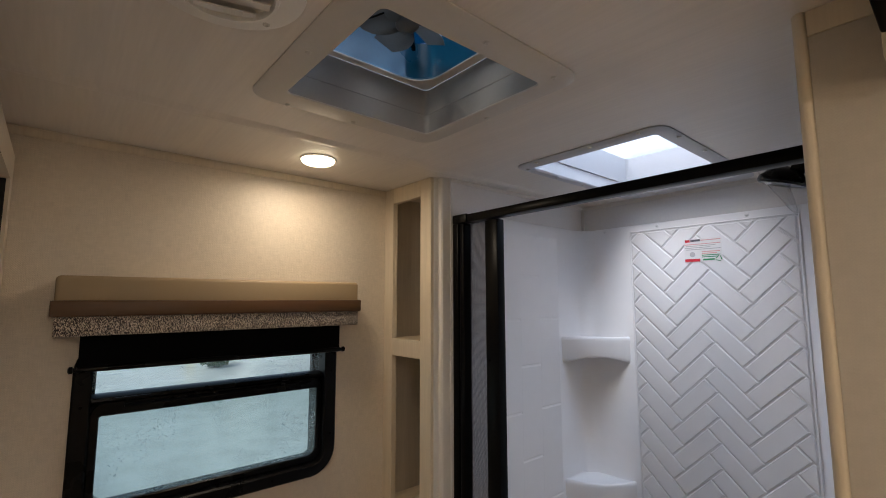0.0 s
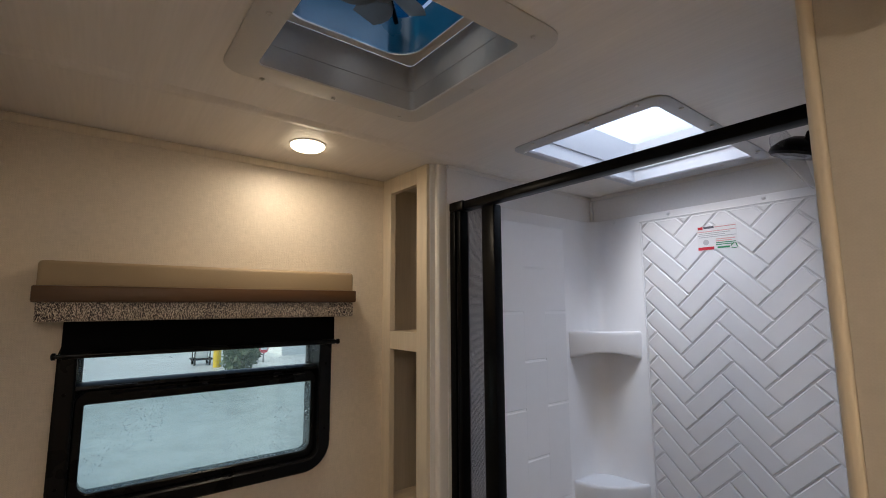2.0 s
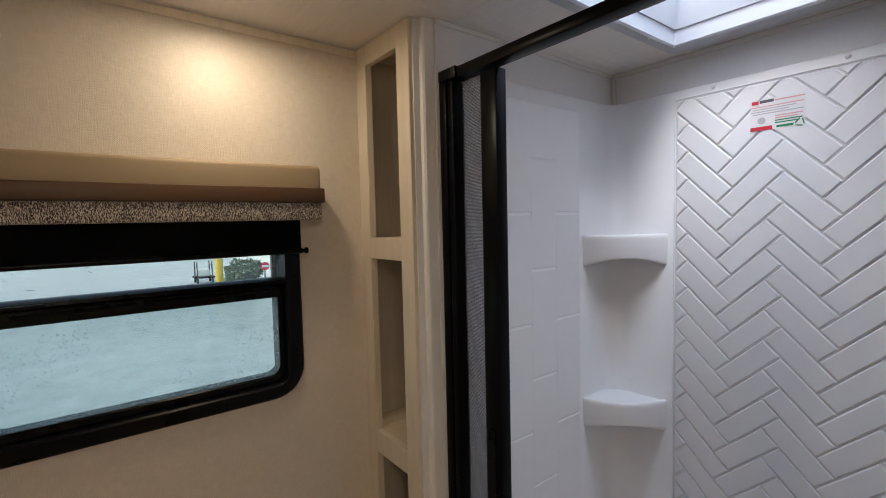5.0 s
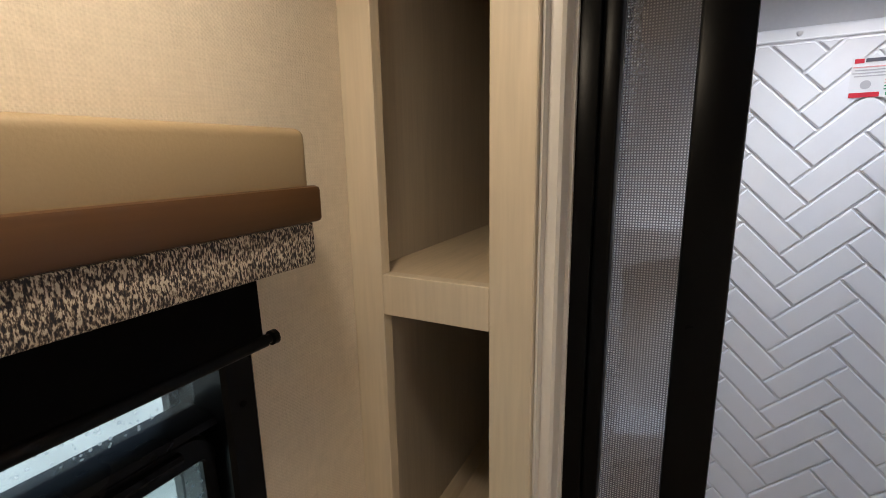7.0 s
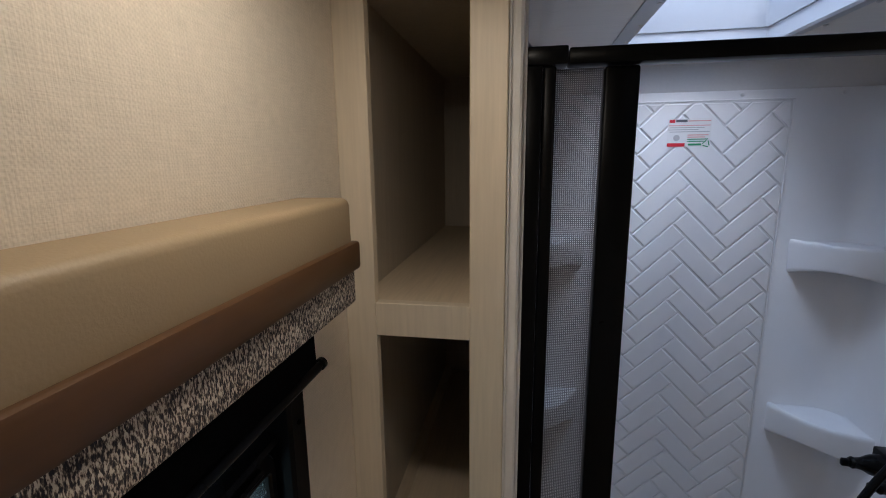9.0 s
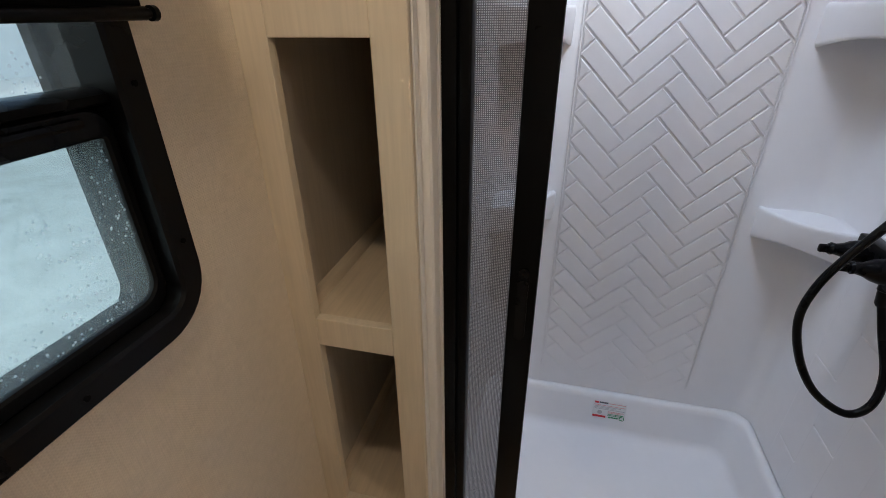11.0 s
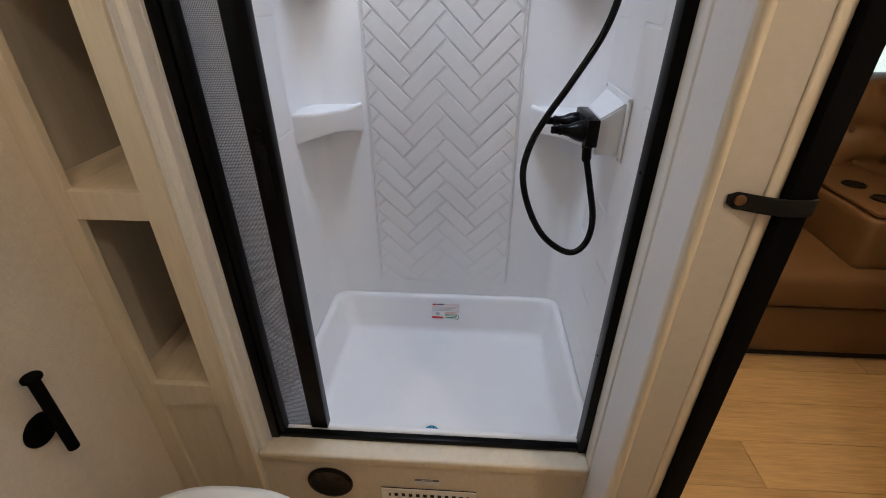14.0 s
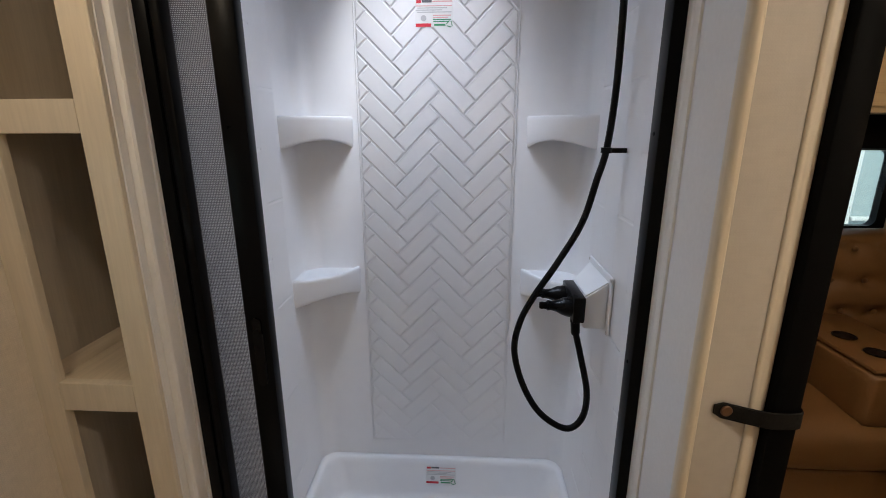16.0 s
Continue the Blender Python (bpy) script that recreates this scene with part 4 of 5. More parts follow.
p1.visible_shadow = p2.visible_shadow = False
for y, z in ((-0.781, 1.21), (-0.781, 1.40), (-0.60, 1.146), (-0.36, 1.146), (-0.195, 1.24), (-0.195, 1.42)):
    part("screw", cyl(B(), (WX + 0.013, y, z), (WX + 0.0155, y, z), 0.0035, n=10), M_BLACKM, win)

vl = thing("window_valance", (0.08, -0.485, 1.56), "padded tan valance with brown band and tweed skirt", "valance")
part("padded_box", box(B(), WX + 0.001, 0.1175, -0.840, -0.139, 1.618, 1.682, 0.009, 4), M_TAN, vl, smooth=60)
bd = B()
box(bd, 0.112, 0.1245, -0.846, -0.133, 1.596, 1.630, 0.004, 2)
box(bd, WX + 0.001, 0.1118, -0.8458, -0.8402, 1.5965, 1.6295)
box(bd, WX + 0.001, 0.1118, -0.1388, -0.1332, 1.5965, 1.6295)
part("wood_band", bd, M_BROWN, vl, "dark brown band")
sk = B()
box(sk, 0.1115, 0.1185, -0.838, -0.140, 1.5555, 1.5958, 0.0025, 2)
box(sk, WX + 0.001, 0.1110, -0.8380, -0.8320, 1.5560, 1.5958)
box(sk, WX + 0.001, 0.1110, -0.1460, -0.1400, 1.5560, 1.5958)
part("skirt", sk, M_TWEED, vl, "black and cream tweed skirt")
rs = thing("roller_shade", (0.082, -0.477, 1.487), "black roller shade pulled a little way down", "window shade")
cl = B()
n = 24
rows_ = []
for k in range(9):
    t = k / 8
    rows_.append([cl.verts.new((0.078 + 0.004 * t + 0.0015 * math.sin(i * 0.9 + 2 * t), -0.792 + 0.612 * i / n, 1.645 - 0.159 * t)) for i in range(n + 1)])
for a, b in zip(rows_, rows_[1:]):
    for i in range(n):
        cl.faces.new((a[i], a[i + 1], b[i + 1], b[i]))
bmesh.ops.solidify(cl, geom=cl.faces[:], thickness=0.0012)
part("cloth", cl, M_SHADE, rs)
part("hem_bar", cyl(B(), (0.080, -0.793, 1.483), (0.080, -0.178, 1.483), 0.0065, n=14), M_BLACKP, rs)
for y, s in ((-0.793, -1), (-0.178, 1)):
    part("end_knob", lathe(B(), (0.080, y, 1.483), (0, s, 0), [(0.0045, 0), (0.0045, 0.006), (0.0075, 0.007), (0.0075, 0.013), (0.004, 0.015)], 14), M_BLACKP, rs)
part("roller", cyl(B(), (0.078, -0.80, 1.655), (0.078, -0.165, 1.655), 0.014, n=16), M_BLACKP, rs)

# ---- ceiling fittings ----
pl = thing("puck_lamp", (0.235, -0.336, CEIL), "round lit ceiling lamp with frosted lens", "ceiling lamp")
part("base", lathe(B(), (0.235, -0.336, CEIL), (0, 0, -1), [(0.046, 0), (0.046, 0.002), (0.044, 0.0035)], 36), M_PLAS, pl)
part("lens", lathe(B(), (0.235, -0.336, CEIL - 0.0036), (0, 0, -1), [(0.0435, 0), (0.042, 0.005), (0.036, 0.0095), (0.022, 0.0125), (0.004, 0.0135)], 36), M_LAMP, pl, "glowing frosted lens", smooth=60).visible_shadow = False

# fixture of the added doorway lamp; its form and place are guessed
lq = thing("puck_lamp", (1.74, -0.80, CEIL), "added unseen ceiling lamp near the doorway", "ceiling lamp")
part("base", lathe(B(), (1.74, -0.80, CEIL), (0, 0, -1), [(0.046, 0), (0.046, 0.002), (0.044, 0.0035)], 36), M_PLAS, lq)
part("lens", lathe(B(), (1.74, -0.80, CEIL - 0.0036), (0, 0, -1), [(0.0435, 0), (0.042, 0.005), (0.036, 0.0095), (0.022, 0.0125), (0.004, 0.0135)], 36), M_LAMP, lq, "glowing frosted lens", smooth=60).visible_shadow = False
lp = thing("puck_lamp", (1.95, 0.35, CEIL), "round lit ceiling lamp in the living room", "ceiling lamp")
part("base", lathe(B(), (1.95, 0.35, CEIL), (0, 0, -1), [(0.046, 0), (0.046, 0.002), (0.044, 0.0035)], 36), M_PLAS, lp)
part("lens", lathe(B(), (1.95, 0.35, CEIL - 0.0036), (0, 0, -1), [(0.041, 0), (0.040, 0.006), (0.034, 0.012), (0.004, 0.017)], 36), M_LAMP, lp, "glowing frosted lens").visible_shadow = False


def shaft(bm, outer, hole, top, ztop, r0, r1, lip=0.008, ledge=None):
    """Ceiling frame and shaft: flange outside, then up to the top opening."""
    o = rrect(*outer, r0 + 0.03, 6)
    o2 = rrect(outer[0] + 0.012, outer[1] - 0.012, outer[2] + 0.012, outer[3] - 0.012, r0 + 0.02, 6)
    h = rrect(*hole, r0, 6)
    h2 = rrect(hole[0] - 0.004, hole[1] + 0.004, hole[2] - 0.004, hole[3] + 0.004, r0 + 0.004, 6)
    t = rrect(*top, r1, 6)
    L = [(CEIL - 0.0005, o), (CEIL - 0.003, o), (CEIL - lip, o2), (CEIL - lip, h2), (CEIL - lip + 0.005, h)]
    if ledge:
        le = rrect(*ledge[:4], r0, 6)
        L += [(ledge[4], le), (ledge[4], rrect(ledge[0] + 0.004, ledge[1] - 0.004, ledge[2] + 0.004, ledge[3] - 0.004, r0, 6))]
    L += [(ztop, t)]
    loops = [[bm.verts.new((x, y, z)) for x, y in pts] for z, pts in L]
    skin(bm, loops, caps=False)
    return bm


def screws(parent, pts, z):
    for x, y in pts:
        part("screw", lathe(B(), (x, y, z + 0.001), (0, 0, -1), [(0.0048, 0), (0.0048, 0.0022), (0.003, 0.0032), (0.0012, 0.0022)], 12), M_STEEL, parent)


fv = thing("roof_vent_fan", (0.72, -0.40, CEIL), "white roof vent with grey fan under a blue-filmed lid", "vent fan")
fl = B()
L_ = [(CEIL - 0.0005, rrect(0.512, 0.938, -0.604, -0.190, 0.042, 6)), (CEIL - 0.003, rrect(0.512, 0.938, -0.604, -0.190, 0.042, 6)), (CEIL - 0.008, rrect(0.524, 0.926, -0.592, -0.202, 0.032, 6)), (CEIL - 0.008, rrect(0.5735, 0.8845, -0.5565, -0.2395, 0.012, 6)), (CEIL - 0.0055, rrect(0.5745, 0.8835, -0.5555, -0.2405, 0.012, 6))]
skin(fl, [[fl.verts.new((x, y, z)) for x, y in pts] for z, pts in L_], caps=False)
part("garnish", fl, M_GARN, fv)
# shaft walls of the garnish; their shade is put into the colour
ls = B()
L_ = [(CEIL - 0.0055, rrect(0.5745, 0.8835, -0.5555, -0.2405, 0.012, 6)), (2.034, rrect(0.5755, 0.8825, -0.5545, -0.2415, 0.012, 6)), (2.0345, rrect(0.5762, 0.8818, -0.5538, -0.2422, 0.012, 6)), (2.0885, rrect(0.5790, 0.8790, -0.5510, -0.2450, 0.012, 6))]
skin(ls, [[ls.verts.new((x, y, z)) for x, y in pts] for z, pts in L_], caps=False)
part("shaded_shaft", ls, M_GARNSHADE, fv, "vent plastic darkened for the shade inside the shaft")
rim = B()
a_ = rrect(0.579, 0.879, -0.551, -0.245, 0.012, 8)
b_ = rrect(0.592, 0.868, -0.536, -0.264, 0.055, 8)
LL = [[rim.verts.new((x, y, z)) for x, y in p] for z, p in ((2.089, a_), (2.091, b_), (2.094, b_))]
skin(rim, LL, caps=False)
part("inner_rim", rim, M_GARN, fv)
hs_ = B()
b2_ = rrect(0.588, 0.868, -0.538, -0.262, 0.05, 8)
LL = [[hs_.verts.new((x, y, z)) for x, y in p] for z, p in ((2.094, b_), (2.1, b2_), (2.178, b2_))]
skin(hs_, LL, caps=False)
ho = part("housing", hs_, M_BLUESOLID, fv, "blue-filmed plastic housing")
FX, FY, FZ = 0.690, -0.378, 2.14
bl = part("hub", lathe(B(), (FX, FY, FZ + 0.02), (0, 0, -1), [(0.018, 0), (0.022, 0.01), (0.022, 0.026), (0.014, 0.034), (0.005, 0.036)], 20), M_FANGREY, fv)
for k in range(5):
    a0 = radians(72 * k + 12)
    bm = B()
    grid = []
    for i in range(6):
        t = i / 5
        rad = 0.018 + 0.072 * t
        w = 0.009 + 0.027 * math.sin(math.pi * (0.15 + 0.62 * t))
        grid.append([bm.verts.new((FX + rad * math.cos(a0 + 0.35 * t) - s * w * math.sin(a0 + 0.35 * t), FY + rad * math.sin(a0 + 0.35 * t) + s * w * math.cos(a0 + 0.35 * t), FZ + s * w * 0.38)) for s in (-0.8, -0.3, 0.3, 0.8)])
    for a, b in zip(grid, grid[1:]):
        for i in range(3):
            bm.faces.new((a[i], a[i + 1], b[i + 1], b[i]))
    bmesh.ops.solidify(bm, geom=bm.faces[:], thickness=0.0015)
    part("blade", bm, M_FANGREY, fv, smooth=60)
arm = B()
tube(arm, [(0.606, -0.47, 2.156), (0.65, -0.42, 2.163), (FX, FY, 2.166), (0.77, -0.32, 2.163), (0.845, -0.285, 2.156)], 0.006, 8)
tube(arm, [(0.605, -0.30, 2.156), (0.66, -0.35, 2.163), (FX, FY, 2.166)], 0.005, 8)
part("motor_arm", arm, M_BLACKP, fv, "black motor bracket")
part("motor", lathe(B(), (FX, FY, 2.168), (0, 0, 1), [(0.022, 0), (0.024, 0.004), (0.024, 0.02), (0.016, 0.024)], 18), M_BLACKP, fv)
wr = B()
tube(wr, spline([(0.60, -0.50, 2.128), (0.63, -0.47, 2.125), (0.65, -0.49, 2.128), (0.66, -0.45, 2.133), (0.69, -0.41, 2.153)], 5), 0.0018, 6)
part("wire", wr, M_BLACKP, fv)
ld = B()
L_ = [[ld.verts.new((x, y, z)) for x, y in rrect(0.590 + d, 0.858 - d, -0.543 + d, -0.269 + d * 0 - d, 0.03, 6)] for z, d in ((2.179, 0), (2.198, 0.006), (2.21, 0.03), (2.214, 0.07))]
skin(ld, L_, caps=False)
ld.faces.new(L_[-1])
lid = part("lid", ld, M_BLUE, fv, "lid under blue protective film", smooth=60)
lid.visible_shadow = False
screws(fv, ((0.535, -0.40), (0.912, -0.40), (0.725, -0.582), (0.725, -0.206), (0.537, -0.249), (0.529, -0.535), (0.912, -0.243), (0.905, -0.575)), CEIL - 0.008)

kl = thing("shower_skylight", (0.733, 0.39, CEIL), "white-framed roof skylight over the shower", "skylight")
part("garnish", shaft(B(), (0.522, 0.936, 0.108, 0.745), SKY, (0.575, 0.885, 0.165, 0.655), 2.118, 0.006, 0.012, ledge=(0.5590, 0.8990, 0.1490, 0.6730, 2.035)), M_SHAFT, kl, smooth=25)
dm = B()
L_ = [[dm.verts.new((x, y, z)) for x, y in rrect(0.57 + d, 0.89 - d, 0.160 + d, 0.660 - d, 0.03, 6)] for z, d in ((2.119, 0), (2.130, 0.012), (2.140, 0.05), (2.144, 0.11))]
skin(dm, L_, caps=False)
dm.faces.new(L_[-1])
dome = part("dome", dm, M_DOME, kl, "clear dome bright with daylight", smooth=60)
dome.visible_shadow = False
screws(kl, ((0.546, 0.145), (0.546, 0.28), (0.546, 0.42), (0.546, 0.56), (0.60, 0.112), (0.76, 0.112), (0.88, 0.112), (0.93, 0.2), (0.93, 0.35), (0.93, 0.5), (0.93, 0.64), (0.66, 0.694), (0.82, 0.694)), CEIL - 0.008)

av = thing("ceiling_vent", (0.793, -0.714, CEIL), "round white louvred ceiling air vent", "vent")
part("plate", lathe(B(), (0.793, -0.714, CEIL), (0, 0, -1), [(0.092, 0), (0.091, 0.003), (0.086, 0.0045), (0.062, 0.006), (0.060, 0.012), (0.056, 0.013), (0.055, 0.004)], 44), M_PLAS, av)
# closed disc below the whole ceiling; shade of the duct is painted on
part("duct", lathe(B(), (0.793, -0.714, CEIL - 0.0012), (0, 0, -1), [(0.054, 0), (0.053, 0.0015)], 32), M_DARK, av, "near-black disc painting the duct mouth's shade")
for k in range(4):
    u = (k - 1.5) * 0.0262
    hw = math.sqrt(max(0.0, 0.053 ** 2 - u * u)) * 0.98
    bm = B()
    c, s = math.cos(radians(-16)), math.sin(radians(-16))
    vs = []
    for (du, dz) in ((-0.0135, 0.0035), (0.0125, -0.0045), (0.0125, -0.0062), (-0.0135, 0.0018)):
        vs.append((du, dz))
    skin(bm, [[bm.verts.new((0.793 + (u + du) * c - e * hw * s, -0.714 + (u + du) * s + e * hw * c, CEIL - 0.009 + dz)) for du, dz in vs] for e in (-1, 1)])
    part("louvre", bm, M_PLAS, av)
screws(av, [(0.793 + 0.077 * math.cos(a), -0.714 + 0.077 * math.sin(a)) for a in (radians(35), radians(125), radians(215), radians(305))], CEIL - 0.005)

# ---- medicine cabinet on the wall behind ----
mc = thing("medicine_cabinet", (0.50, SY, 1.2), "cream wall cabinet with a framed door", "cabinet")
cf = B()
for q in ((0.050, 0.100, 1.00, 1.93), (0.950, 1.000, 1.00, 1.93), (0.100, 0.950, 1.872, 1.93), (0.100, 0.950, 1.00, 1.055)):
    box(cf, q[0], q[1], SY + 0.0005, SY + 0.022, q[2], q[3])
part("face_frame", cf, M_WASH, mc)
part("door", box(B(), 0.106, 0.944, SY + 0.0006, SY + 0.007, 1.061, 1.866, 0.001, 1), M_PALE, mc, "pale recessed door")
# shade of the gap painted as a near-black strip on the frame's return
part("door_gap_shade", box(B(), 0.1004, 0.1030, SY + 0.0006, SY + 0.016, 1.056, 1.871), M_DARK, mc, "near-black strip painting the shade beside the door")

# ---- toilet and paper holder ----
to_ = thing("toilet", (0.33, -0.405, FLOOR), "white porcelain toilet with closed lid on the floor", "toilet")


def oval(cx, cy, rx, ry, z, n=40, sq=2.6):
    out = []
    for i in range(n):
        a = 2 * math.pi * i / n
        c, s = math.cos(a), math.sin(a)
        out.append((cx + rx * math.copysign(abs(c) ** (2 / sq), c), cy + ry * math.copysign(abs(s) ** (2 / sq), s), z))
    return out


bm = B()
skin(bm, [[bm.verts.new(p) for p in oval(*q)] for q in ((0.34, -0.391, 0.17, 0.12, FLOOR), (0.34, -0.391, 0.165, 0.115, 0.02), (0.34, -0.391, 0.15, 0.11, 0.12), (0.34, -0.391, 0.20, 0.16, 0.26), (0.372, -0.391, 0.225, 0.20, 0.335), (0.372, -0.391, 0.225, 0.20, 0.345))])
part("bowl", bm, M_PORC, to_, smooth=60)
bm = B()
skin(bm, [[bm.verts.new(p) for p in oval(*q)] for q in ((0.372, -0.391, 0.228, 0.204, 0.3455), (0.372, -0.391, 0.231, 0.207, 0.350), (0.372, -0.391, 0.231, 0.207, 0.358), (0.372, -0.391, 0.226, 0.202, 0.364))])
part("seat", bm, M_PLAS, to_, smooth=60)
bm = B()
skin(bm, [[bm.verts.new(p) for p in oval(*q)] for q in ((0.374, -0.391, 0.224, 0.200, 0.3645), (0.374, -0.391, 0.229, 0.205, 0.369), (0.374, -0.391, 0.227, 0.203, 0.377), (0.374, -0.391, 0.212, 0.188, 0.384), (0.347, -0.391, 0.14, 0.12, 0.388), (0.347, -0.391, 0.03, 0.025, 0.389))])
part("lid", bm, M_PLAS, to_, smooth=60)
part("hinge_block", box(B(), 0.085, 0.135, -0.506, -0.306, 0.335, 0.378, 0.008, 3), M_PLAS, to_)
sv = solid("valve_stub", lathe(B(), (0.190, 0.0095, 0.010), (0, -1, 0), [(0.008, 0), (0.008, 0.003), (0.005, 0.004), (0.005, 0.012), (0.0065, 0.013), (0.0065, 0.018), (0.003, 0.019)], 16), M_BRONZE, "small brass water valve on the cabinet panel", "valve")

tp_ = thing("paper_holder", (0.06, -0.215, 0.62), "matt black upright toilet paper holder on the wall", "paper holder")
part("wall_plate", lathe(B(), (WX, -0.222, 0.585), (1, 0, 0), [(0.034, 0), (0.034, 0.004), (0.031, 0.007), (0.010, 0.008)], 32), M_BLACKM, tp_)
part("arm", cyl(B(), (WX + 0.006, -0.222, 0.585), (0.082, -0.213, 0.585), 0.007, n=14), M_BLACKM, tp_)
part("bar", cyl(B(), (0.083, -0.214, 0.524), (0.083, -0.212, 0.712), 0.0105, n=18), M_BLACKM, tp_)
part("end_cap", lathe(B(), (0.083, -0.212, 0.712), (0, 0, 1), [(0.0105, 0), (0.017, 0.001), (0.017, 0.006), (0.015, 0.008)], 20), M_BLACKM, tp_)

# ---- doorway: black door edge with strap ----
dd = thing("door_1", (1.333, PY, FLOOR), "black folded door stack tied back at the doorway", "door", kind="structure")
part("leading_edge", box(B(), 1.3100, 1.3480, PY - 0.020, PY + 0.034, FLOOR + 0.004, 1.881, 0.004), M_BLACKM, dd)
part("top_track", box(B(), 1.290, 2.05, -0.300, -0.201, 1.905, CEIL - 0.002, 0.004), M_BLACKM, dd)
stp = thing("door_strap", (1.29, PY - 0.02, 1.06), "black leather strap with brass snap around the door", "strap")
bm = B()
pts = [(1.238, PY - 0.0020), (1.254, PY - 0.0040), (1.272, PY - 0.0095), (1.290, PY - 0.0160), (1.312, PY - 0.0230), (1.336, PY - 0.0240), (1.3500, PY - 0.020), (1.3520, PY + 0.0), (1.3520, PY + 0.03)]
pts = spline([(x, y, 0) for x, y in pts], 4)
rows_ = []
for i, p in enumerate(pts):
    e = min(1.0, 0.55 + i * 0.16)
    rows_.append([bm.verts.new((p.x, p.y + dy, 1.062 - 0.004 * math.sin(i * 0.12) + e * dz)) for dy, dz in ((0, -0.0135), (-0.002, -0.012), (-0.002, 0.012), (0, 0.0135), (0.0008, 0.012), (0.0008, -0.012))])
skin(bm, rows_)
part("leather_band", bm, M_LEATHER, stp)
part("snap", lathe(B(), (1.2540, PY - 0.0062, 1.062), (0, -1, 0), [(0.0085, 0), (0.0085, 0.0015), (0.007, 0.003), (0.002, 0.0036)], 20), M_BRONZE, stp, "aged brass snap button")

# ---- living room ----
sofa = thing("sofa", (2.7, 1.2, FLOOR), "brown tufted faux-leather theatre sofa with cup-holder console", "sofa")
part("base", box(B(), 1.75, 3.75, 0.775, 1.70, FLOOR + 0.035, 0.205, 0.02, 3), M_SOFA, sofa)
part("plinth", box(B(), 1.78, 3.72, 0.80, 1.68, FLOOR, FLOOR + 0.034), M_DARK, sofa, "dark plinth")


def pillow(x0, x1, y0, y1, z0, z1, r, crown=0.02, n=10):
    bm = box(B(), x0, x1, y0, y1, z0, z1)
    bmesh.ops.subdivide_edges(bm, edges=bm.edges[:], cuts=n, use_grid_fill=True)
    cx, cy, cz = (x0 + x1) / 2, (y0 + y1) / 2, (z0 + z1) / 2
    for v in bm.verts:
        u, w, t = (v.co.x - cx) / (x1 - x0) * 2, (v.co.y - cy) / (y1 - y0) * 2, (v.co.z - cz) / (z1 - z0) * 2
        d = Vector((v.co.x - min(max(v.co.x, x0 + r), x1 - r), v.co.y - min(max(v.co.y, y0 + r), y1 - r), v.co.z - min(max(v.co.z, z0 + r), z1 - r)))
        if d.length > r:
            v.co -= d * (1 - r / d.length)
        v.co.z += crown * (1 - u * u) * (1 - w * w) * (t > 0.5)
        v.co.y -= crown * (1 - u * u) * (1 - t * t) * (w < -0.5)
    return bm


part("seat_cushion", pillow(1.80, 2.66, 0.765, 1.50, 0.20, 0.385, 0.045), M_SOFA, sofa, smooth=80)
part("seat_cushion", pillow(2.67, 3.70, 0.765, 1.50, 0.20, 0.385, 0.045), M_SOFA, sofa, smooth=80)


def tufted(x0, x1, y0, y1, z0, z1):
    bm = pillow(x0, x1, y0, y1, z0, z1, 0.06, 0.03, 26)
    spots = [(x0 + (x1 - x0) * (i + 0.5 * (j % 2) + 0.35) / 4.0, z0 + (z1 - z0) * (j + 0.75) / 4.0) for j in range(4) for i in range(4)]
    for v in bm.verts:
        if v.co.y < (y0 + y1) / 2:
            for sx, sz in spots:
                dx, dz = v.co.x - sx, v.co.z - sz
                v.co.y += 0.030 * math.exp(-(dx * dx * 0.6 + dz * dz) / 0.0012) + 0.012 * math.exp(-(dz * dz) / 0.00035 - dx * dx / 0.010)
    return bm, spots


for x0, x1 in ((2.50, 3.10), (3.11, 3.70)):
    bm, spots = tufted(x0, x1, 1.34, 1.56, 0.36, 0.965)
    bc = part("back_cushion", bm, M_SOFA, sofa, "button-tufted back cushion", smooth=80)
    for sx, sz in spots:
        if x0 + 0.03 < sx < x1 - 0.03:
            part("button", lathe(B(), (sx, 1.346, sz), (0, -1, 0), [(0.013, 0), (0.012, 0.004), (0.006, 0.007)], 12), M_SOFA, bc)
part("back_cushion", pillow(1.80, 2.44, 1.40, 1.60, 0.36, 0.72, 0.06), M_SOFA, sofa, smooth=80)
part("back_frame", box(B(), 1.76, 3.74, 1.57, 1.70, 0.205, 0.90, 0.03, 3), M_SOFA, sofa)
con = part("console", pillow(2.34, 2.66, 0.80, 1.35, 0.37, 0.595, 0.03, 0.0), M_SOFA, sofa, "padded console", smooth=80)
part("console_top", box(B(), 2.35, 2.65, 0.81, 1.34, 0.5955, 0.612, 0.006, 2), M_SOFA, con)
for x, y in ((2.458, 1.097), (2.466, 0.946)):
    part("cup_holder", lathe(B(), (x, y, 0.6122), (0, 0, 1), [(0.044, 0), (0.044, 0.004), (0.040, 0.005), (0.037, 0.002), (0.037, 0.0005)], 28), M_BLACKP, con, "dark cup holder")

cab = thing("overhead_cabinet", (2.9, 1.6, 1.5), "cream overhead cabinet with routed door above the window", "cabinet")
part("carcass", box(B(), 1.95, 4.18, 1.455, LY - 0.001, 1.520, CEIL - 0.001), M_CABWOOD, cab)
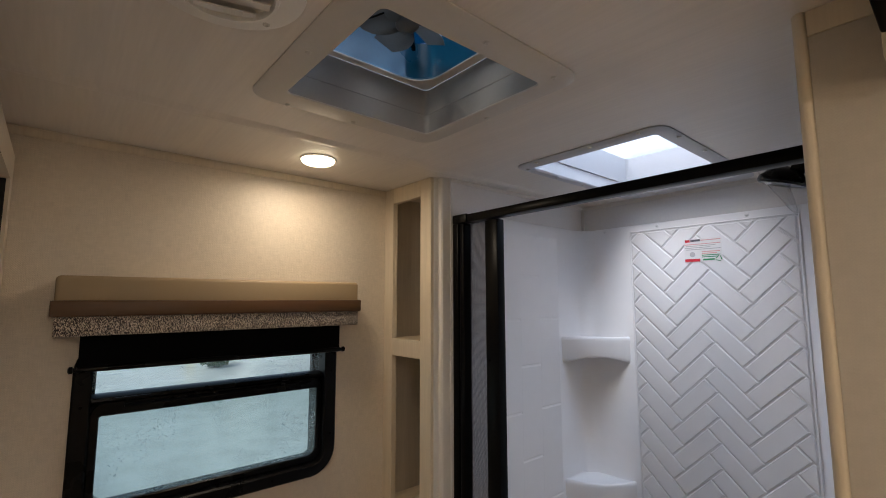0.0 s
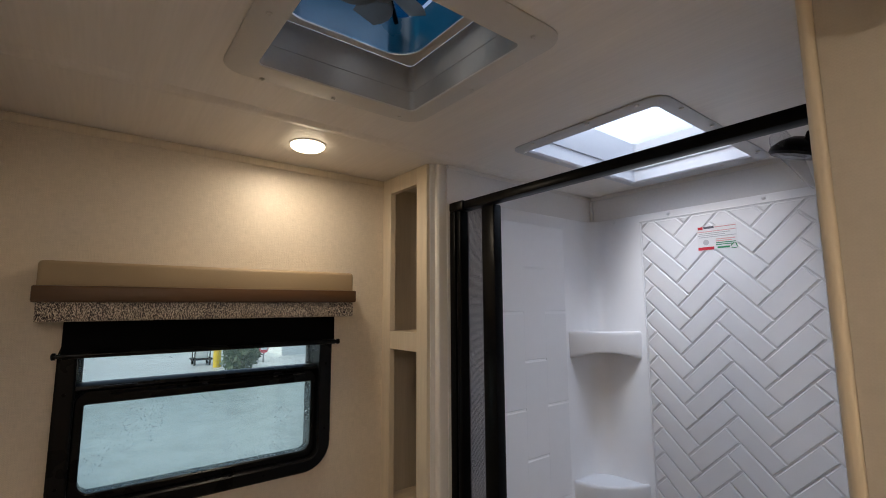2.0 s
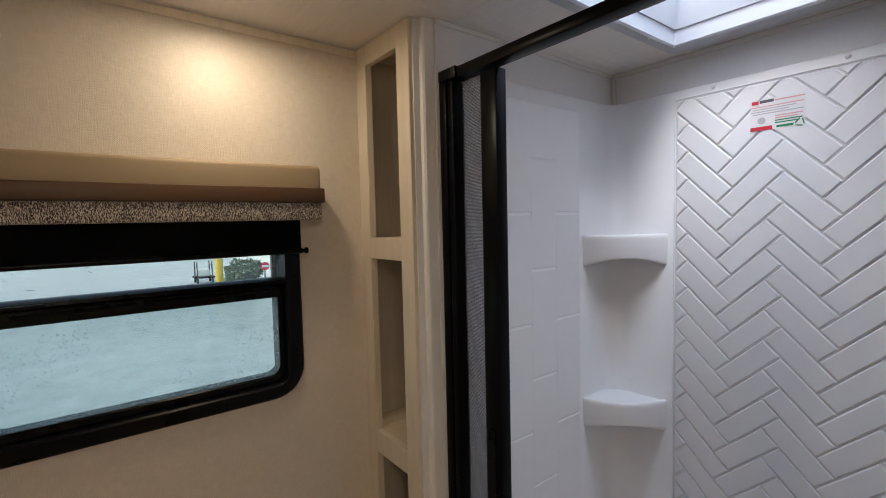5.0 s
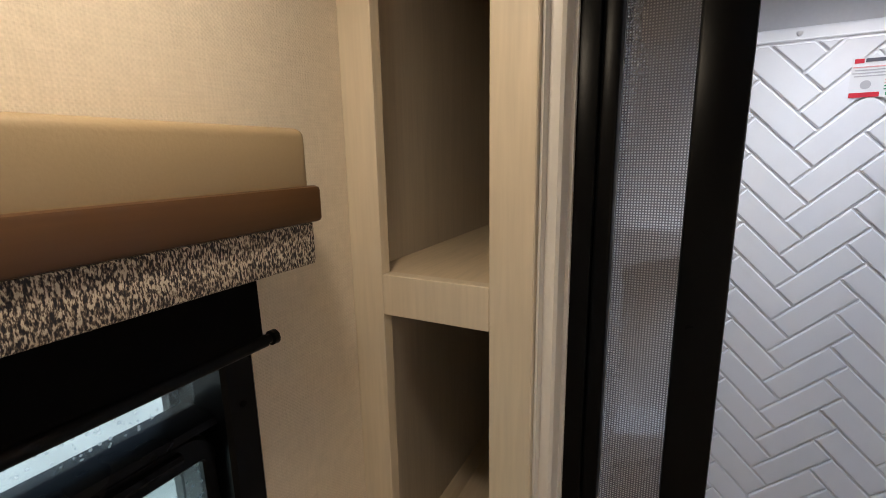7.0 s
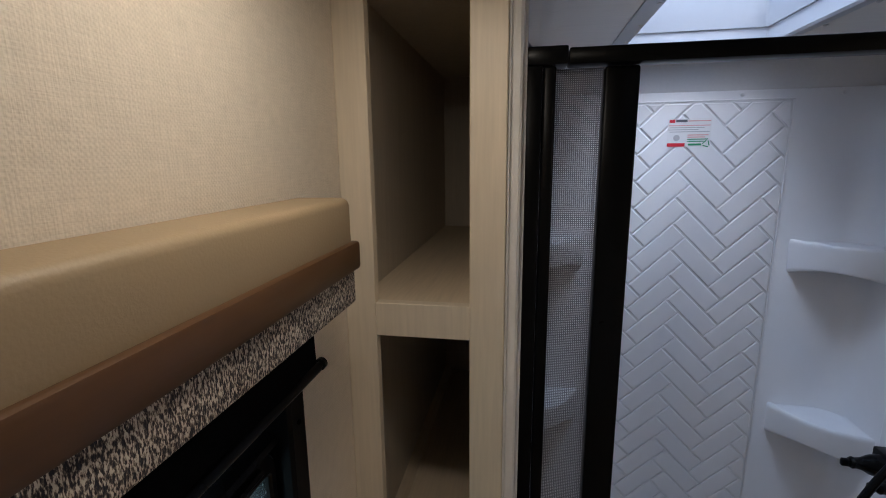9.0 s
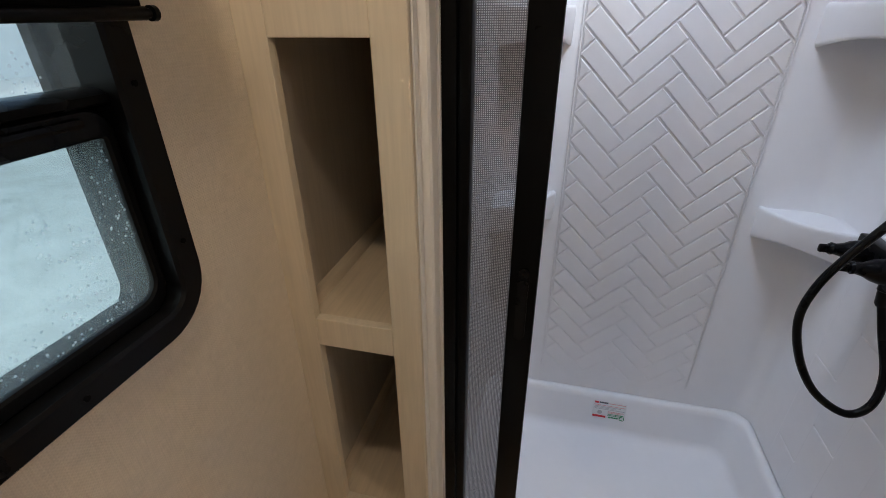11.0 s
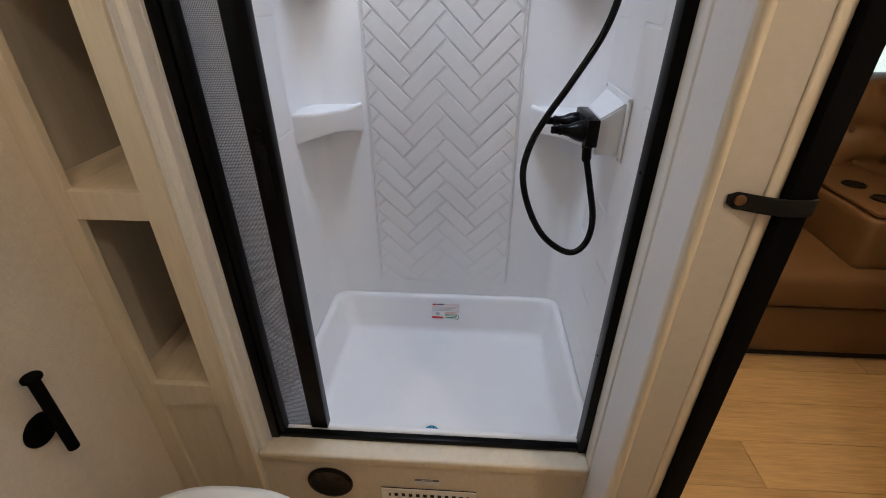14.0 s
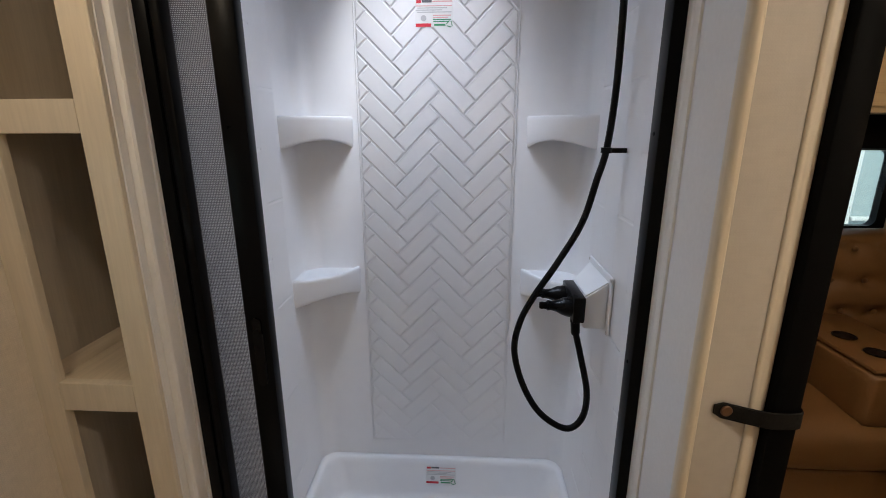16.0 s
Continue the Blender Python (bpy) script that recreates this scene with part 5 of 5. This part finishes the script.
for x0, x1 in ((2.0, 2.50), (2.54, 3.26), (3.30, 4.12)):
    d = part("door", box(B(), x0, x1, 1.437, 1.4545, 1.545, 1.90, 0.003, 1), M_CABWOOD, cab)
    part("raised_panel", box(B(), x0 + 0.055, x1 - 0.055, 1.431, 1.4365, 1.60, 1.845, 0.003, 1), M_CABWOOD, d)
part("crown_moulding", box(B(), 1.95, 4.18, 1.43, 1.4545, 1.915, 1.985, 0.01, 2), M_CABWOOD, cab)

w2 = thing("window_2", (2.73, LY, 0.92), "black-framed living room window above the sofa", "window", kind="structure")
bm = B()
o, i_ = rrect(LWIN[0] - 0.03, LWIN[1] + 0.03, LWIN[2] - 0.03, LWIN[3] + 0.03, 0.05, 8), rrect(LWIN[0] + 0.02, LWIN[1] - 0.02, LWIN[2] + 0.02, LWIN[3] - 0.02, 0.04, 8)
L = [[bm.verts.new((x, y, z)) for x, z in pts] for y, pts in ((LY + 0.03, i_), (LY - 0.014, i_), (LY - 0.014, o), (LY - 0.0005, o))]
skin(bm, L, caps=False)
part("frame", bm, M_BLACKP, w2)
p3 = part("pane", box(B(), LWIN[0] + 0.018, LWIN[1] - 0.018, LY + 0.02, LY + 0.023, LWIN[2] + 0.018, LWIN[3] - 0.018), M_GLASS, w2)
p3.visible_shadow = False
v2 = thing("window_valance", (2.73, LY - 0.05, 1.42), "dark valance box over the living room window", "valance")
part("fascia", box(B(), 2.30, 3.16, LY - 0.09, LY - 0.002, 1.352, 1.515, 0.004), M_BLACKM, v2)

# ---- outdoors ----
GZ = -0.95
solid("ground", box(B(), -400, 400, -400, 400, GZ - 0.5, GZ), M_CONC, "wet grey concrete yard", "ground", "structure")


def building(name, x0, x1, y0, y1, h, label, n, face, skin_material):
    b = thing(name, ((x0 + x1) / 2, (y0 + y1) / 2, GZ), label, "building")
    part("wall", box(B(), x0, x1, y0, y1, GZ, GZ + h), skin_material, b)
    part("roof", box(B(), x0 - 0.3, x1 + 0.3, y0 - 0.3, y1 + 0.3, GZ + h, GZ + h + 0.3), M_PLAS, b)
    for k in range(n):
        if face == "x":
            c = y0 + (k + 0.5) * (y1 - y0) / n
            w = part("window", box(B(), x1, x1 + 0.06, c - 0.7, c + 0.7, GZ + 1.0, GZ + 2.3), M_TRIM, b)
            part("pane", box(B(), x1 + 0.061, x1 + 0.07, c - 0.6, c + 0.6, GZ + 1.1, GZ + 2.2), M_FANGREY, w)
        else:
            c = x0 + (k + 0.5) * (x1 - x0) / n
            w = part("window", box(B(), c - 0.7, c + 0.7, y0 - 0.06, y0, GZ + 1.0, GZ + 2.3), M_TRIM, b)
            part("pane", box(B(), c - 0.6, c + 0.6, y0 - 0.07, y0 - 0.061, GZ + 1.1, GZ + 2.2), M_FANGREY, w)
    return b


building("warehouse", -34, -23, 7.4, 44, 5.0, "long white metal-sided building across the yard", 9, "x", M_SIDING)
tl = building("trailer", 1.2, 9.0, 4.2, 6.8, 3.0, "pale blue-grey trailer parked beside the window", 4, "y", M_TRAILER)
for x in (3.6, 4.72, 4.86, 5.9, 7.1):
    part("corner_strip", box(B(), x, x + 0.035, 4.185, 4.1995, GZ + 0.4, GZ + 2.9), M_SIDING, tl, "white upright strip")
part("ledge", box(B(), 4.90, 5.88, 4.16, 4.1995, 0.50, 0.54, 0.004), M_SIDING, tl, "white ledge")
for bx, by in ((-20.2, 3.72),):
    bo = thing("bollard", (bx, by, GZ), "yellow painted steel bollard", "bollard")
    part("post", cyl(B(), (bx, by, GZ), (bx, by, GZ + 1.25), 0.16, n=16), M_YELL, bo)
    part("cap", lathe(B(), (bx, by, GZ + 1.25), (0, 0, 1), [(0.16, 0), (0.13, 0.06), (0.05, 0.09)], 16), M_YELL, bo)


def shrub(x, y, r, h, seed):
    rnd = random.Random(seed)
    s = thing("shrub", (x, y, GZ), "dark green rounded shrub by the yard wall", "shrub", "shrubs by the yard")
    tk = B()
    for k in range(4):
        a = k * 1.6
        tube(tk, [(x, y, GZ), (x + 0.2 * r * math.cos(a), y + 0.2 * r * math.sin(a), GZ + 0.4 * h), (x + 0.5 * r * math.cos(a), y + 0.5 * r * math.sin(a), GZ + 0.7 * h)], 0.03, 6)
    part("trunk", tk, M_BARK, s)
    lf = B()
    for k in range(420):
        d = Vector((rnd.gauss(0, 1), rnd.gauss(0, 1), rnd.gauss(0, 1))).normalized() * (0.45 + 0.6 * rnd.random())
        c = Vector((x + r * d.x, y + r * d.y, GZ + h * 0.5 + 0.55 * h * d.z))
        if c.z < GZ + 0.05:
            continue
        u = Vector((rnd.gauss(0, 1), rnd.gauss(0, 1), rnd.gauss(0, 1))).normalized()
        v = u.orthogonal().normalized()
        e = 0.10 + 0.08 * rnd.random()
        lf.faces.new([lf.verts.new(c + e * p) for p in (u, v * 0.5, -u, -v * 0.5)])
    part("crown", lf, M_LEAF, s, smooth=0)


for k, (x, y, r, h) in enumerate(((-18.0, 4.05, 0.62, 1.15), (-21.4, 5.3, 0.6, 0.9))):
    shrub(x, y, r, h, k)

sg = thing("road_sign", (-20.6, 5.75, GZ), "small round red road sign on a grey post", "sign")
part("post", cyl(B(), (-20.6, 5.75, GZ), (-20.6, 5.75, GZ + 0.75), 0.03, n=10), M_FANGREY, sg)
part("disc", lathe(B(), (-20.56, 5.75, GZ + 0.62), (1, 0, 0), [(0.21, 0), (0.21, 0.02), (0.19, 0.025)], 8), M_RED, sg, "red sign plate")
part("white_bar", box(B(), -20.532, -20.525, 5.60, 5.90, GZ + 0.57, GZ + 0.67), M_PAPER, sg, "white bar")
ct = thing("hand_cart", (-21.6, 3.35, GZ), "dark metal hand cart standing in the yard", "cart")
part("bed", box(B(), -22.0, -21.2, 2.95, 3.75, GZ + 0.22, GZ + 0.30, 0.02), M_BLACKM, ct)
for x, y in ((-21.9, 3.05), (-21.9, 3.65), (-21.3, 3.05), (-21.3, 3.65)):
    part("wheel", lathe(B(), (x, y - 0.03, GZ + 0.11), (0, 1, 0), [(0.03, 0), (0.11, 0), (0.11, 0.06), (0.03, 0.06)], 14), M_BLACKM, ct)
    part("upright", cyl(B(), (x, y, GZ + 0.30), (x, y, GZ + 0.95), 0.025, n=8), M_BLACKM, ct)
part("load", box(B(), -21.9, -21.3, 3.10, 3.55, GZ + 0.305, GZ + 0.62, 0.03), M_SIDING, ct, "white box on the cart")

# ---- floor planks, last ----
floor_ob = bpy.data.objects["floor"]
rnd = random.Random(7)
shared = {}
PW = 0.178
row = 0
y = 0.525 - PW * 9
while y < LY:
    ya, yb = max(y, SY), min(y + PW, LY)
    off = rnd.uniform(0, 1.2)
    x = -1.2 + off
    while x < 4.2:
        xa, xb = max(x, 0.0 if yb <= 0.06 else 1.30), min(x + 1.22, 4.2)
        if ya < 0.06 < yb and xa < 1.30:
            yb_ = 0.06
        else:
            yb_ = yb
        if xb - xa > 0.02 and yb_ - ya > 0.004:
            key = (round(xb - xa, 3), round(yb_ - ya, 3))
            if key not in shared:
                b_m = box(B(), 0.0008, xb - xa - 0.0008, 0.0008, yb_ - ya - 0.0008, -0.0075, 0.0, 0.0012, 1)
                shared[key] = finish(b_m, "plank", M_OAK, 0)
            pk = new("plank", shared[key])
            pk.location = (xa, ya, FLOOR)
            pk.parent = floor_ob
        x += 1.22
    y += PW
    row += 1
